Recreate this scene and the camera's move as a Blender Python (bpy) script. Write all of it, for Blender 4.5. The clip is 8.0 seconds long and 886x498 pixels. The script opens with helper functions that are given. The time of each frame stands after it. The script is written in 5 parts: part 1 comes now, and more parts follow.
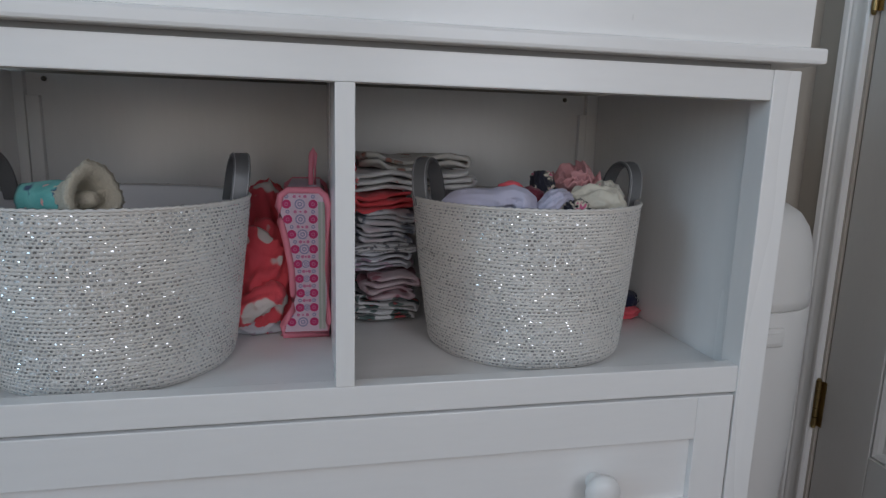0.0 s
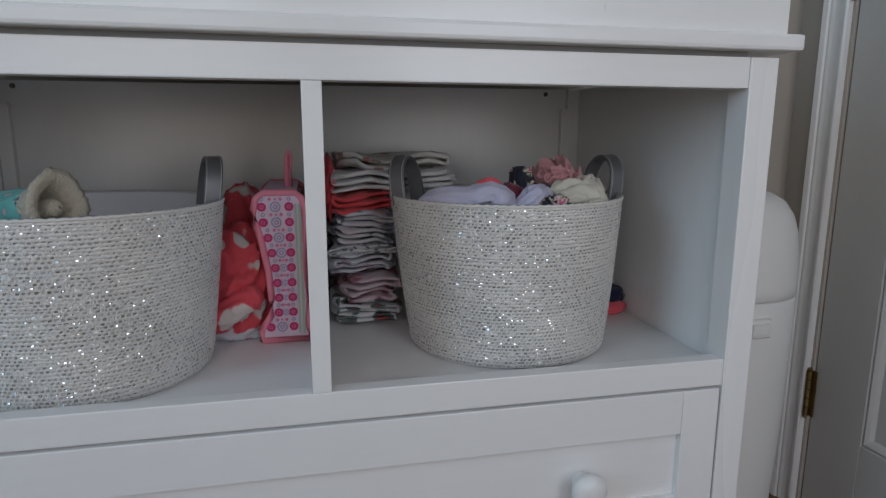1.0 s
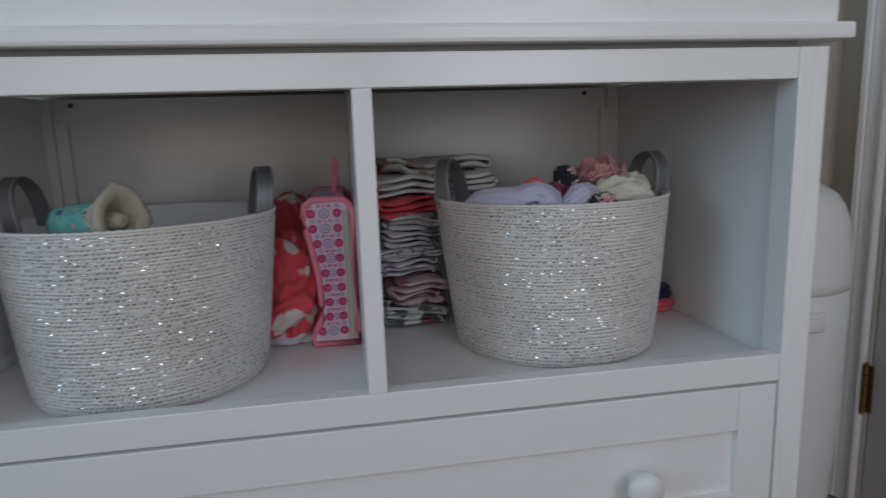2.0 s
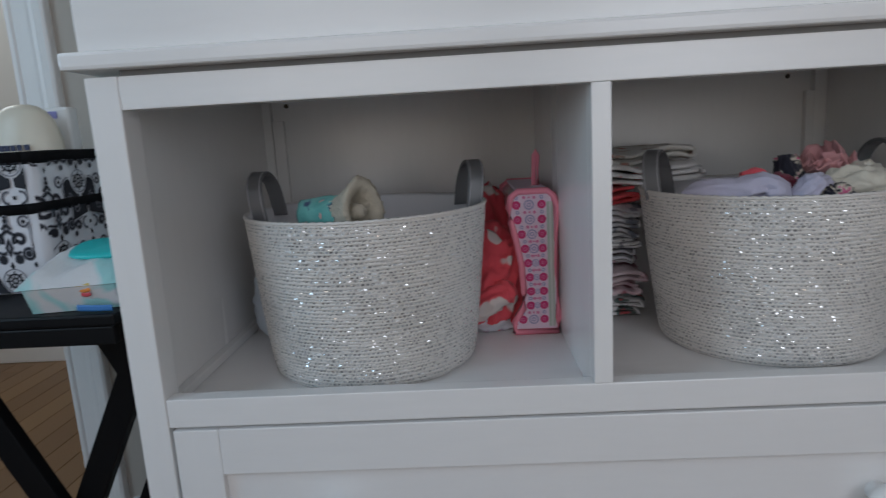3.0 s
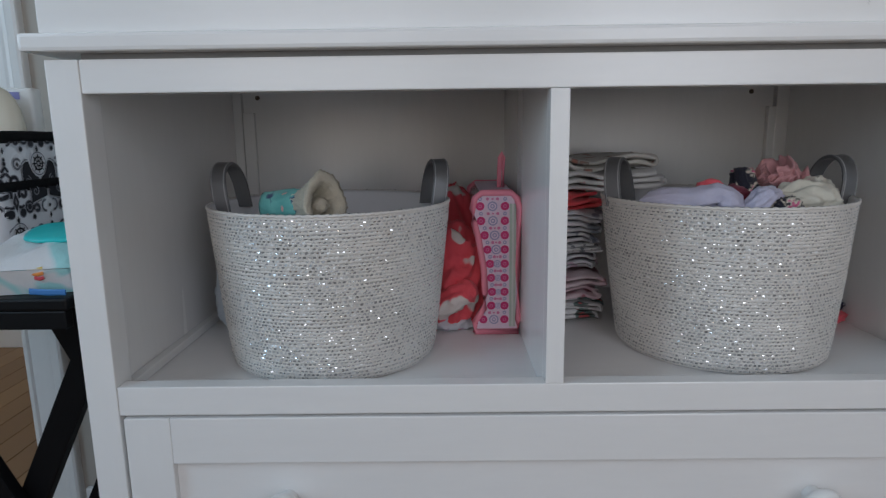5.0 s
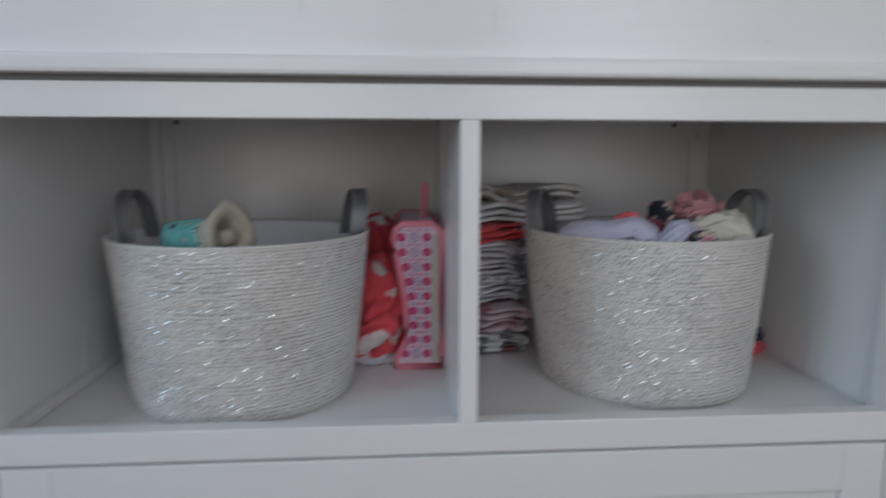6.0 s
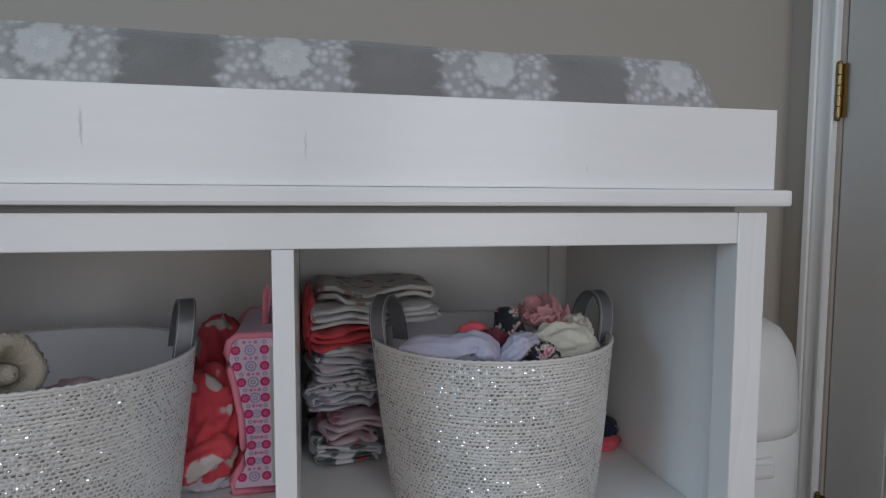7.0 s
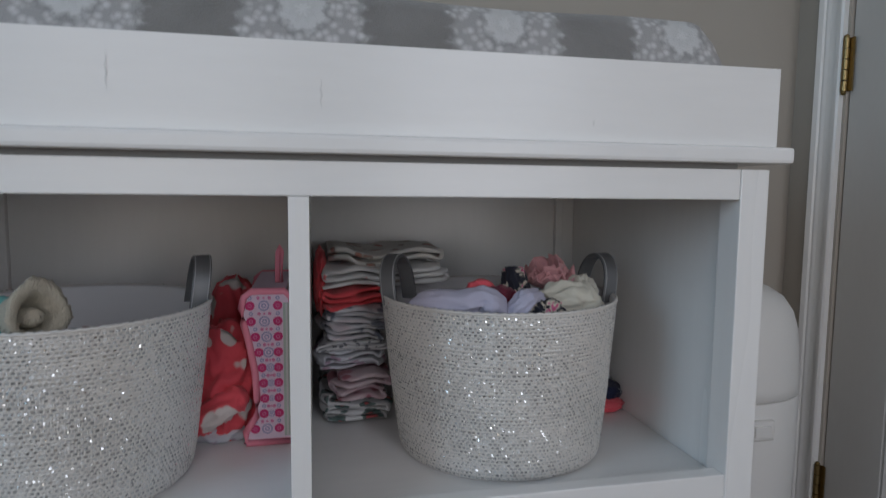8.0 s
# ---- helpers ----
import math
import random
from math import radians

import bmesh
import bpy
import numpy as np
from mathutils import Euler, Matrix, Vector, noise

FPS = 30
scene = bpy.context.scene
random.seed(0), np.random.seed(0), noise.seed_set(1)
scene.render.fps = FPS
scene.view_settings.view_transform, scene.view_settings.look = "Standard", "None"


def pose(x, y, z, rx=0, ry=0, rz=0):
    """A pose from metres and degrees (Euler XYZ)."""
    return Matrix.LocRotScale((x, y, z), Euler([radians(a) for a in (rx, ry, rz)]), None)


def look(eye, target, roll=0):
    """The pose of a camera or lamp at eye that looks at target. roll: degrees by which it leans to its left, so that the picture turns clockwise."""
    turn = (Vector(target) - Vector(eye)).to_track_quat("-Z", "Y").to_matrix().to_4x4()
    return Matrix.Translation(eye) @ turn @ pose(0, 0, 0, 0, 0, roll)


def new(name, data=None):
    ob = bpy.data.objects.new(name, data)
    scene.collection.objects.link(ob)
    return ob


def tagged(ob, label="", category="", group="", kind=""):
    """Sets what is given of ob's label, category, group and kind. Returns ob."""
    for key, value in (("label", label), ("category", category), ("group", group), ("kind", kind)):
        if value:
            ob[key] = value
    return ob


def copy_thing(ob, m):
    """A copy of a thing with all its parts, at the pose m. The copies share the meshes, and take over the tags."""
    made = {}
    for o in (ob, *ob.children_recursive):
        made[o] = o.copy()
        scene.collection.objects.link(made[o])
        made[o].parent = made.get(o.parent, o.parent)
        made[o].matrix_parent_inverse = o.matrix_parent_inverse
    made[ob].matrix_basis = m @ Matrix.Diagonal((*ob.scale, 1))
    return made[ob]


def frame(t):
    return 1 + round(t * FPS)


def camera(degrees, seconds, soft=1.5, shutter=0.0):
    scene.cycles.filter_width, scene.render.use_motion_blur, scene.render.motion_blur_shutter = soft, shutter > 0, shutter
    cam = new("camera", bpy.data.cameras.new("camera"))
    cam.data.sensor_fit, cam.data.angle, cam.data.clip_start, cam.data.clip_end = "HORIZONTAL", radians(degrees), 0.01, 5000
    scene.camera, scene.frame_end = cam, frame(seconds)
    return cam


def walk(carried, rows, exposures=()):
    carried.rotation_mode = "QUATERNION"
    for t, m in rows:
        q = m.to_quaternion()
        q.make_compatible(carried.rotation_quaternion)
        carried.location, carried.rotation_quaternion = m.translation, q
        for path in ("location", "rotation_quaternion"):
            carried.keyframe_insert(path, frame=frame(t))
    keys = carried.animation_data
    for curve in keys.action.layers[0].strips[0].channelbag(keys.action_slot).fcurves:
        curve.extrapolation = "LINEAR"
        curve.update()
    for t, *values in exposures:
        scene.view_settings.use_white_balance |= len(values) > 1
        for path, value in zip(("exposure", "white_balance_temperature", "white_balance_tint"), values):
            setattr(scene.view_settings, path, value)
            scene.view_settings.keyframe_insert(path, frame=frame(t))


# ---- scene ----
cam = camera(71.7, 8.0, soft=1.2, shutter=0.5)
PATH = [
    (0, (-0.027, -0.631, 0.821), (0.372, 1.295, 0.458), 1.6),
    (0.5, (-0.013, -0.622, 0.817), (0.406, 1.296, 0.435), 0.9),
    (1, (-0.004, -0.621, 0.82), (0.412, 1.3, 0.452), 0.1),
    (1.2, (-0.002, -0.625, 0.821), (0.418, 1.299, 0.473), -0.8),
    (2.3, (-0.057, -0.627, 0.819), (0.138, 1.332, 0.467), -2.4),
    (2.5, (-0.087, -0.635, 0.825), (0.0, 1.334, 0.487), -2.7),
    (3, (-0.139, -0.636, 0.828), (-0.225, 1.328, 0.461), -3.3),
    (3.5, (-0.18, -0.644, 0.84), (-0.331, 1.315, 0.469), -1.5),
    (4, (-0.181, -0.641, 0.832), (-0.366, 1.315, 0.459), -0.4),
    (4.5, (-0.163, -0.643, 0.831), (-0.313, 1.317, 0.461), -0.3),
    (4.7, (-0.136, -0.644, 0.829), (-0.199, 1.32, 0.459), -0.6),
    (5.8, (-0.096, -0.633, 0.823), (-0.058, 1.337, 0.481), -0.8),
    (6, (-0.07, -0.62, 0.832), (0.067, 1.354, 0.541), 0.1),
    (6.5, (0.016, -0.584, 0.9), (0.418, 1.358, 0.638), 0.5),
    (7, (0.023, -0.582, 0.916), (0.455, 1.365, 0.761), 0.2),
    (7.5, (0.014, -0.583, 0.909), (0.421, 1.369, 0.75), -0.4),
    (8, (0.014, -0.604, 0.876), (0.428, 1.344, 0.692), 0.6),
]
walk(cam, [(t, look(eye, target, roll)) for t, eye, target, roll in PATH],
     exposures=[(0, -0.4), (1, -0.42), (2.5, -0.55), (3, -0.44), (3.5, -0.32), (4, -0.29), (5.8, -0.33), (6, -0.32), (6.5, -0.24), (7, -0.38), (7.5, -0.48), (8, -0.48)])

# ---------------------------------------------------------------- light
world = bpy.data.worlds.new("world")
scene.world = world
world.use_nodes = True
_sky = world.node_tree.nodes.new("ShaderNodeTexSky")
_sky.sky_type, _sky.sun_disc, _sky.sun_elevation, _sky.sun_rotation = "NISHITA", False, radians(35), radians(200)
_bg = world.node_tree.nodes["Background"]
world.node_tree.links.new(_sky.outputs[0], _bg.inputs[0])
_bg.inputs[1].default_value = 0.08


def window_light(name, m, w, h, watts, colour):
    """Daylight that enters through a window's opening; also makes the hall's fill lamp."""
    d = bpy.data.lights.new(name, "AREA")
    d.shape, d.size, d.size_y, d.energy, d.color = "RECTANGLE", w, h, watts, colour
    ob = new(name, d)
    ob.matrix_world = m
    return ob


window_light("window_light_west", look((-1.96, -1.05, 1.5), (-0.7, 0.1, 0.9)), 0.95, 1.3, 17.5, (0.52, 0.77, 1.0))
window_light("window_light_south", look((0.66, -1.67, 1.25), (0.6, 0, 0.8)), 0.7, 1.3, 9.5, (0.87, 0.9, 1.0))
window_light("window_light_south_left", look((-0.56, -1.67, 1.25), (0.1, 0, 0.8)), 0.84, 1.3, 5, (0.9, 0.9, 1.0))
# fill lamp added in the hall to brighten it; no window stands there
window_light("hall_fill_light", look((-2.3, 1.15, 1.9), (-1.2, 1.3, 0.6)), 0.6, 0.8, 13, (0.93, 0.97, 1.0))

# ---------------------------------------------------------------- materials


def nodes(name, rough=0.5, metal=0.0):
    m = bpy.data.materials.new(name)
    m.use_nodes = True
    b = m.node_tree.nodes["Principled BSDF"]
    b.inputs["Roughness"].default_value, b.inputs["Metallic"].default_value = rough, metal
    return m, m.node_tree, b


def add(nt, kind, **sockets):
    n = nt.nodes.new(kind)
    for k, v in sockets.items():
        n.inputs[k].default_value = v
    return n


def coords(nt, scale=(1, 1, 1), which="Object"):
    tc = nt.nodes.new("ShaderNodeTexCoord")
    mp = add(nt, "ShaderNodeMapping", Scale=scale)
    nt.links.new(tc.outputs[which], mp.inputs[0])
    return mp.outputs[0]


def ramp(nt, src, stops):
    r = nt.nodes.new("ShaderNodeValToRGB")
    e = r.color_ramp.elements
    while len(e) < len(stops):
        e.new(0.5)
    for el, (p, c) in zip(e, stops):
        el.position, el.color = p, (*c, 1) if len(c) == 3 else c
    nt.links.new(src, r.inputs[0])
    return r.outputs[0]


def mixc(nt, fac, a, b, mode="MIX"):
    n = nt.nodes.new("ShaderNodeMix")
    n.data_type, n.blend_type = "RGBA", mode
    for i, v in ((0, fac), (6, a), (7, b)):
        if hasattr(v, "is_linked"):
            nt.links.new(v, n.inputs[i])
        elif i == 0:
            n.inputs[0].default_value = v
        else:
            n.inputs[i].default_value = (*v, 1)
    return n.outputs[2]


def noise_tex(nt, vec, scale, detail=4.0, rough=0.6, dist=0.0):
    n = add(nt, "ShaderNodeTexNoise", Scale=scale, Detail=detail, Roughness=rough, Distortion=dist)
    nt.links.new(vec, n.inputs["Vector"])
    return n.outputs[0]


def bump(nt, b, height, strength=0.2, distance=0.001):
    n = add(nt, "ShaderNodeBump", Strength=strength, Distance=distance)
    nt.links.new(height, n.inputs["Height"])
    nt.links.new(n.outputs[0], b.inputs["Normal"])


def plain(name, colour, rough=0.5, metal=0.0, var=0.1, scale=6.0, fine=180.0, relief=0.15, stretch=(1, 1, 1), depth=0.001):
    """A surface of one colour with slow and fine variation in tone, gloss and relief."""
    m, nt, b = nodes(name, rough, metal)
    v = coords(nt, stretch)
    big, small = noise_tex(nt, v, scale), noise_tex(nt, v, fine, 3)
    dark = tuple(c * (1 - var) for c in colour)
    light = tuple(min(1, c * (1 + var * 0.5)) for c in colour)
    c1 = mixc(nt, big, dark, light)
    c2 = mixc(nt, ramp(nt, small, [(0.3, (0, 0, 0)), (0.7, (1, 1, 1))]), tuple(c * (1 - var * 0.5) for c in colour), light)
    nt.links.new(mixc(nt, 0.4, c1, c2), b.inputs["Base Color"])
    r = add(nt, "ShaderNodeMapRange")
    r.inputs[3].default_value, r.inputs[4].default_value = max(0.02, rough - 0.08), min(1, rough + 0.08)
    nt.links.new(big, r.inputs[0])
    nt.links.new(r.outputs[0], b.inputs["Roughness"])
    bump(nt, b, small, relief, depth)
    return m


def fabric(name, stops, scale=40.0, weave=1500.0, kind="voronoi", relief=0.4):
    """Woven cloth with a small print; stops name the print's colours."""
    m, nt, b = nodes(name, 0.9)
    v = coords(nt)
    if kind == "voronoi":
        n = add(nt, "ShaderNodeTexVoronoi", Scale=scale, Randomness=1.0)
        n.inputs["Vector"].default_value = (0, 0, 0)
        w = add(nt, "ShaderNodeTexNoise", Scale=scale * 1.3, Detail=2.0)
        nt.links.new(v, w.inputs["Vector"])
        mv = nt.nodes.new("ShaderNodeVectorMath")
        mv.operation = "MULTIPLY_ADD"
        mv.inputs[1].default_value = (0.95 / scale,) * 3
        nt.links.new(w.outputs[1], mv.inputs[0])
        nt.links.new(v, mv.inputs[2])
        nt.links.new(mv.outputs[0], n.inputs["Vector"])
        src = n.outputs["Distance"]
    else:
        src = noise_tex(nt, v, scale, 3, 0.5, 0.6)
    col = ramp(nt, src, stops)
    soft = noise_tex(nt, v, 30, 3)
    col = mixc(nt, 0.35, col, mixc(nt, soft, (0.75, 0.75, 0.76), (1, 1, 1)), "MULTIPLY")
    nt.links.new(col, b.inputs["Base Color"])
    b.inputs["Sheen Weight"].default_value = 0.15
    f = noise_tex(nt, v, weave, 2)
    g = noise_tex(nt, v, 90, 3)
    s = nt.nodes.new("ShaderNodeMath")
    s.operation = "MULTIPLY_ADD"
    s.inputs[1].default_value = 4.0
    nt.links.new(g, s.inputs[0])
    nt.links.new(f, s.inputs[2])
    bump(nt, b, s.outputs[0], relief, 0.001)
    return m


WHITE = plain("white_painted_wood", (0.86, 0.85, 0.835), 0.25, var=0.05, scale=3, fine=90, relief=0.06, stretch=(0.15, 1, 1))
WHITE_V = plain("white_painted_upright", (0.86, 0.85, 0.835), 0.25, var=0.05, scale=3, fine=90, relief=0.06, stretch=(1, 1, 0.15))
TRIM = plain("white_trim_paint", (0.83, 0.825, 0.81), 0.3, var=0.04, scale=4, fine=60, relief=0.05, stretch=(1, 1, 0.2))
DOOR_PAINT = plain("door_paint", (0.62, 0.61, 0.59), 0.4, var=0.05, scale=3, fine=120, relief=0.08, stretch=(1, 1, 0.3))
WALL = plain("greige_wall_paint", (0.45, 0.41, 0.36), 0.75, var=0.04, scale=2, fine=250, relief=0.25)
HALL = plain("hall_wall_paint", (0.5, 0.49, 0.465), 0.75, var=0.04, scale=2, fine=250, relief=0.25)
CEIL = plain("ceiling_paint", (0.8, 0.79, 0.77), 0.85, var=0.03, scale=2, fine=300, relief=0.3)
BLACK = plain("black_stained_wood", (0.005, 0.005, 0.006), 0.45, var=0.3, scale=8, fine=140, relief=0.12, stretch=(1, 0.2, 1))
BLACK.node_tree.nodes["Principled BSDF"].inputs["Specular IOR Level"].default_value = 0.22
PAIL = plain("white_plastic", (0.76, 0.75, 0.73), 0.42, var=0.03, scale=5, fine=400, relief=0.06)
BRASS = plain("aged_brass", (0.34, 0.25, 0.115), 0.38, 1.0, var=0.35, scale=60, fine=400, relief=0.1)
SCREW = plain("dark_screw", (0.12, 0.1, 0.08), 0.45, 0.8, var=0.2)
# dark grey that stands for the shade in the changing table's gaps
GAP = plain("gap_shade_grey", (0.25, 0.24, 0.23), 0.8, var=0.1)
CORD = plain("cream_paper_cord", (0.74, 0.71, 0.67), 0.8, var=0.2, scale=30, fine=900, relief=0.5)
LINER = plain("white_liner_cloth", (0.72, 0.71, 0.72), 0.9, var=0.06, scale=25, fine=1200, relief=0.4)
STRAP = plain("silver_grey_leatherette", (0.18, 0.18, 0.185), 0.4, 0.4, var=0.2, scale=40, fine=700, relief=0.25)
STITCH = plain("pale_stitch", (0.42, 0.42, 0.42), 0.7, var=0.1)

SILVER, _nt, _b = nodes("silver_thread", 0.3, 0.8)
_g = _nt.nodes.new("ShaderNodeNewGeometry")
_nt.links.new(ramp(_nt, _g.outputs["Random Per Island"], [(0.0, (0.25, 0.25, 0.245)), (0.6, (0.48, 0.48, 0.475)), (1.0, (0.75, 0.75, 0.74))]), _b.inputs["Base Color"])
_b.inputs["Roughness"].default_value = 0.48
GLITTER = plain("bright_silver", (0.95, 0.95, 0.95), 0.16, 1.0, var=0.02, relief=0.0)

FLOORWOOD, _nt, _b = nodes("oak_plank", 0.36)
_oi = _nt.nodes.new("ShaderNodeObjectInfo")
_v = coords(_nt, (1, 0.07, 1))
_add = _nt.nodes.new("ShaderNodeVectorMath")
_sc = _nt.nodes.new("ShaderNodeVectorMath")
_sc.operation = "SCALE"
_sc.inputs[0].default_value = (7, 31, 13)
_nt.links.new(_oi.outputs["Random"], _sc.inputs["Scale"])
_nt.links.new(_v, _add.inputs[0])
_nt.links.new(_sc.outputs[0], _add.inputs[1])
_grain = noise_tex(_nt, _add.outputs[0], 60, 6, 0.65, 1.2)
_tone = ramp(_nt, _oi.outputs["Random"], [(0.0, (0.15, 0.078, 0.03)), (0.5, (0.19, 0.104, 0.044)), (1.0, (0.24, 0.14, 0.063))])
_nt.links.new(mixc(_nt, _grain, mixc(_nt, 0.65, (0.12, 0.06, 0.025), _tone), _tone), _b.inputs["Base Color"])
bump(_nt, _b, _grain, 0.15, 0.001)

# ---------------------------------------------------------------- mesh helpers


def box(bm, x0, x1, y0, y1, z0, z1):
    vs = [bm.verts.new((x, y, z)) for z in (z0, z1) for y in (y0, y1) for x in (x0, x1)]
    for f in ((0, 2, 3, 1), (4, 5, 7, 6), (0, 1, 5, 4), (2, 6, 7, 3), (0, 4, 6, 2), (1, 3, 7, 5)):
        bm.faces.new([vs[i] for i in f])
    return bm


def boxes(*rows):
    bm = bmesh.new()
    for r in rows:
        box(bm, *r)
    return bm


def bevel(bm, w, seg=2):
    bmesh.ops.bevel(bm, geom=list(bm.edges), offset=w, segments=seg, affect="EDGES", profile=0.6)
    return bm


def part(name, bm, material, parent=None, label="", smooth=False):
    """Links a bmesh as one mesh object, under a thing or under a part."""
    me = bpy.data.meshes.new(name)
    bmesh.ops.recalc_face_normals(bm, faces=list(bm.faces))
    bm.to_mesh(me)
    bm.free()
    for m in material if isinstance(material, (list, tuple)) else (material,):
        me.materials.append(m)
    if smooth:
        me.shade_smooth()
        if smooth != "all":
            me.set_sharp_from_angle(angle=radians(40))
    ob = new(name, me)
    if parent is not None:
        ob.parent = parent
    if label:
        ob["label"] = label
    return ob


def empty(name, x=0, y=0, z=0):
    ob = new(name)
    ob.location = (x, y, z)
    ob.empty_display_size = 0.05
    return ob


def lathe(bm, profile, n=48, cx=0, cy=0, sx=1.0, sy=1.0, power=2.0, close=False):
    """Turns (radius, height) pairs about z; power over 2 squares the plan."""
    rings = []
    for r, z in profile:
        ring = []
        for i in range(n):
            a = 2 * math.pi * i / n
            c, s = math.cos(a), math.sin(a)
            k = (abs(c) ** power + abs(s) ** power) ** (-1 / power)
            ring.append(bm.verts.new((cx + r * sx * k * c, cy + r * sy * k * s, z)))
        rings.append(ring)
    for a, b in zip(rings, rings[1:]):
        for i in range(n):
            bm.faces.new((a[i], a[(i + 1) % n], b[(i + 1) % n], b[i]))
    if close:
        bm.faces.new(rings[0][::-1])
        bm.faces.new(rings[-1])
    return bm


def tube(bm, pts, r, n=8, flat=1.0, side=None):
    """A tube along points; flat squeezes it across the side vector."""
    pts = [Vector(p) for p in pts]
    rings = []
    up = Vector(side) if side else Vector((0, 0, 1))
    for i, p in enumerate(pts):
        d = (pts[min(i + 1, len(pts) - 1)] - pts[max(i - 1, 0)]).normalized()
        u = (up - d * up.dot(d))
        u = u.normalized() if u.length > 1e-4 else d.orthogonal().normalized()
        w = d.cross(u)
        rings.append([bm.verts.new(p + u * r * math.cos(2 * math.pi * k / n) + w * r * flat * math.sin(2 * math.pi * k / n)) for k in range(n)])
    for a, b in zip(rings, rings[1:]):
        for k in range(n):
            bm.faces.new((a[k], a[(k + 1) % n], b[(k + 1) % n], b[k]))
    bm.faces.new(rings[0][::-1])
    bm.faces.new(rings[-1])
    return bm


# ---------------------------------------------------------------- room shell
RX, BY = 1.035, 0.56          # side wall with the door, back wall
LX, FY, TOP = -2.0, -1.7, 2.45
DX0, DX1 = -1.88, -0.99      # doorway in the back wall
HY, HX = 1.72, -2.6           # far wall and end of the hall


def wall(name, label, bm, material):
    return tagged(part(name, bm, material), label, "wall", kind="structure")


wall("wall_north", "greige painted wall behind the changing table, with a doorway",
     boxes((DX1, RX, BY, BY + 0.12, 0, TOP), (HX, DX0, BY, BY + 0.12, 0, TOP), (DX0, DX1, BY, BY + 0.12, 2.05, TOP)), WALL)
EDY0, EDY1 = -0.385, 0.428    # door opening in the side wall
wall("wall_east", "greige painted side wall round a panelled door",
     boxes((RX, RX + 0.12, EDY1, BY + 0.12, 0, TOP), (RX, RX + 0.12, FY - 0.12, EDY0, 0, TOP), (RX, RX + 0.12, EDY0, EDY1, 2.04, TOP)), WALL)
wall("wall_west", "plain greige painted wall with a window opening", boxes((LX - 0.12, LX, FY - 0.12, -1.55, 0, TOP), (LX - 0.12, LX, -0.55, BY, 0, TOP), (LX - 0.12, LX, -1.55, -0.55, 0, 0.9), (LX - 0.12, LX, -1.55, -0.55, 2.2, TOP)), WALL)
WIN = [(-1.0, -0.12), (0.3, 1.02)]
wall("wall_south", "greige painted wall with a window opening",
     boxes((LX, WIN[0][0], FY - 0.12, FY, 0, TOP), (WIN[0][1], WIN[1][0], FY - 0.12, FY, 0, TOP), (WIN[1][1], RX, FY - 0.12, FY, 0, TOP),
           *[(a, b, FY - 0.12, FY, 0, 0.58) for a, b in WIN], *[(a, b, FY - 0.12, FY, 2.08, TOP) for a, b in WIN]), WALL)
wall("wall_hall", "pale beige hallway wall seen through the doorway", boxes((HX, RX, HY, HY + 0.12, 0, TOP)), HALL)
wall("wall_hall_west", "plain beige wall that ends the hallway", boxes((HX - 0.12, HX, BY, HY + 0.12, 0, TOP)), HALL)
wall("wall_hall_east", "plain beige wall across the hallway", boxes((-0.3, -0.2, BY + 0.12, HY, 0, TOP)), HALL)
tagged(part("ceiling", boxes((LX, RX, FY, BY, TOP, TOP + 0.1), (HX, RX, BY + 0.12, HY, TOP, TOP + 0.1)), CEIL), "plain white painted ceiling", "ceiling", kind="structure")
tagged(part("ceiling_outer", boxes((HX - 0.12, RX + 0.12, FY - 0.12, HY + 0.12, TOP + 0.104, TOP + 0.15)), CEIL), "plain slab over the ceiling", "ceiling", kind="structure")
floor = tagged(part("floor", boxes((LX, RX, FY, BY, -0.1, -0.012), (HX, RX, BY, HY, -0.1, -0.012)), BLACK), "oak strip floor running from room to hallway", "floor", kind="structure")

# baseboards
for nm, b in (("baseboard_hall", (HX, -0.3, HY - 0.014, HY, 0, 0.1)), ("baseboard_north", (-0.898, RX - 0.016, BY - 0.014, BY, 0, 0.09)),
              ):
    tagged(part(nm, bevel(boxes(b), 0.004), TRIM), "white painted baseboard along the wall", "baseboard", kind="structure")


def casing_profile(w):
    """(across, proud) steps of a moulded casing of width w, from the opening outwards."""
    return [(0, 0), (0, 0.010), (0.004, 0.013), (0.010, 0.013), (0.014, 0.009), (0.018, 0.0095), (w * 0.52, 0.012), (w * 0.62, 0.0145),
            (w * 0.70, 0.0145), (w * 0.75, 0.018), (w * 0.92, 0.0205), (w * 0.98, 0.018), (w, 0.014), (w, 0)]


def casing(bm, put, w, z0, z1):
    """An upright of casing; put(across, proud) gives x and y."""
    lo = [bm.verts.new((*put(a, p), z0)) for a, p in casing_profile(w)]
    hi = [bm.verts.new((*put(a, p), z1)) for a, p in casing_profile(w)]
    for i in range(len(lo)):
        j = (i + 1) % len(lo)
        bm.faces.new((lo[i], lo[j], hi[j], hi[i]))
    bm.faces.new(lo)
    bm.faces.new(hi[::-1])
    return bm


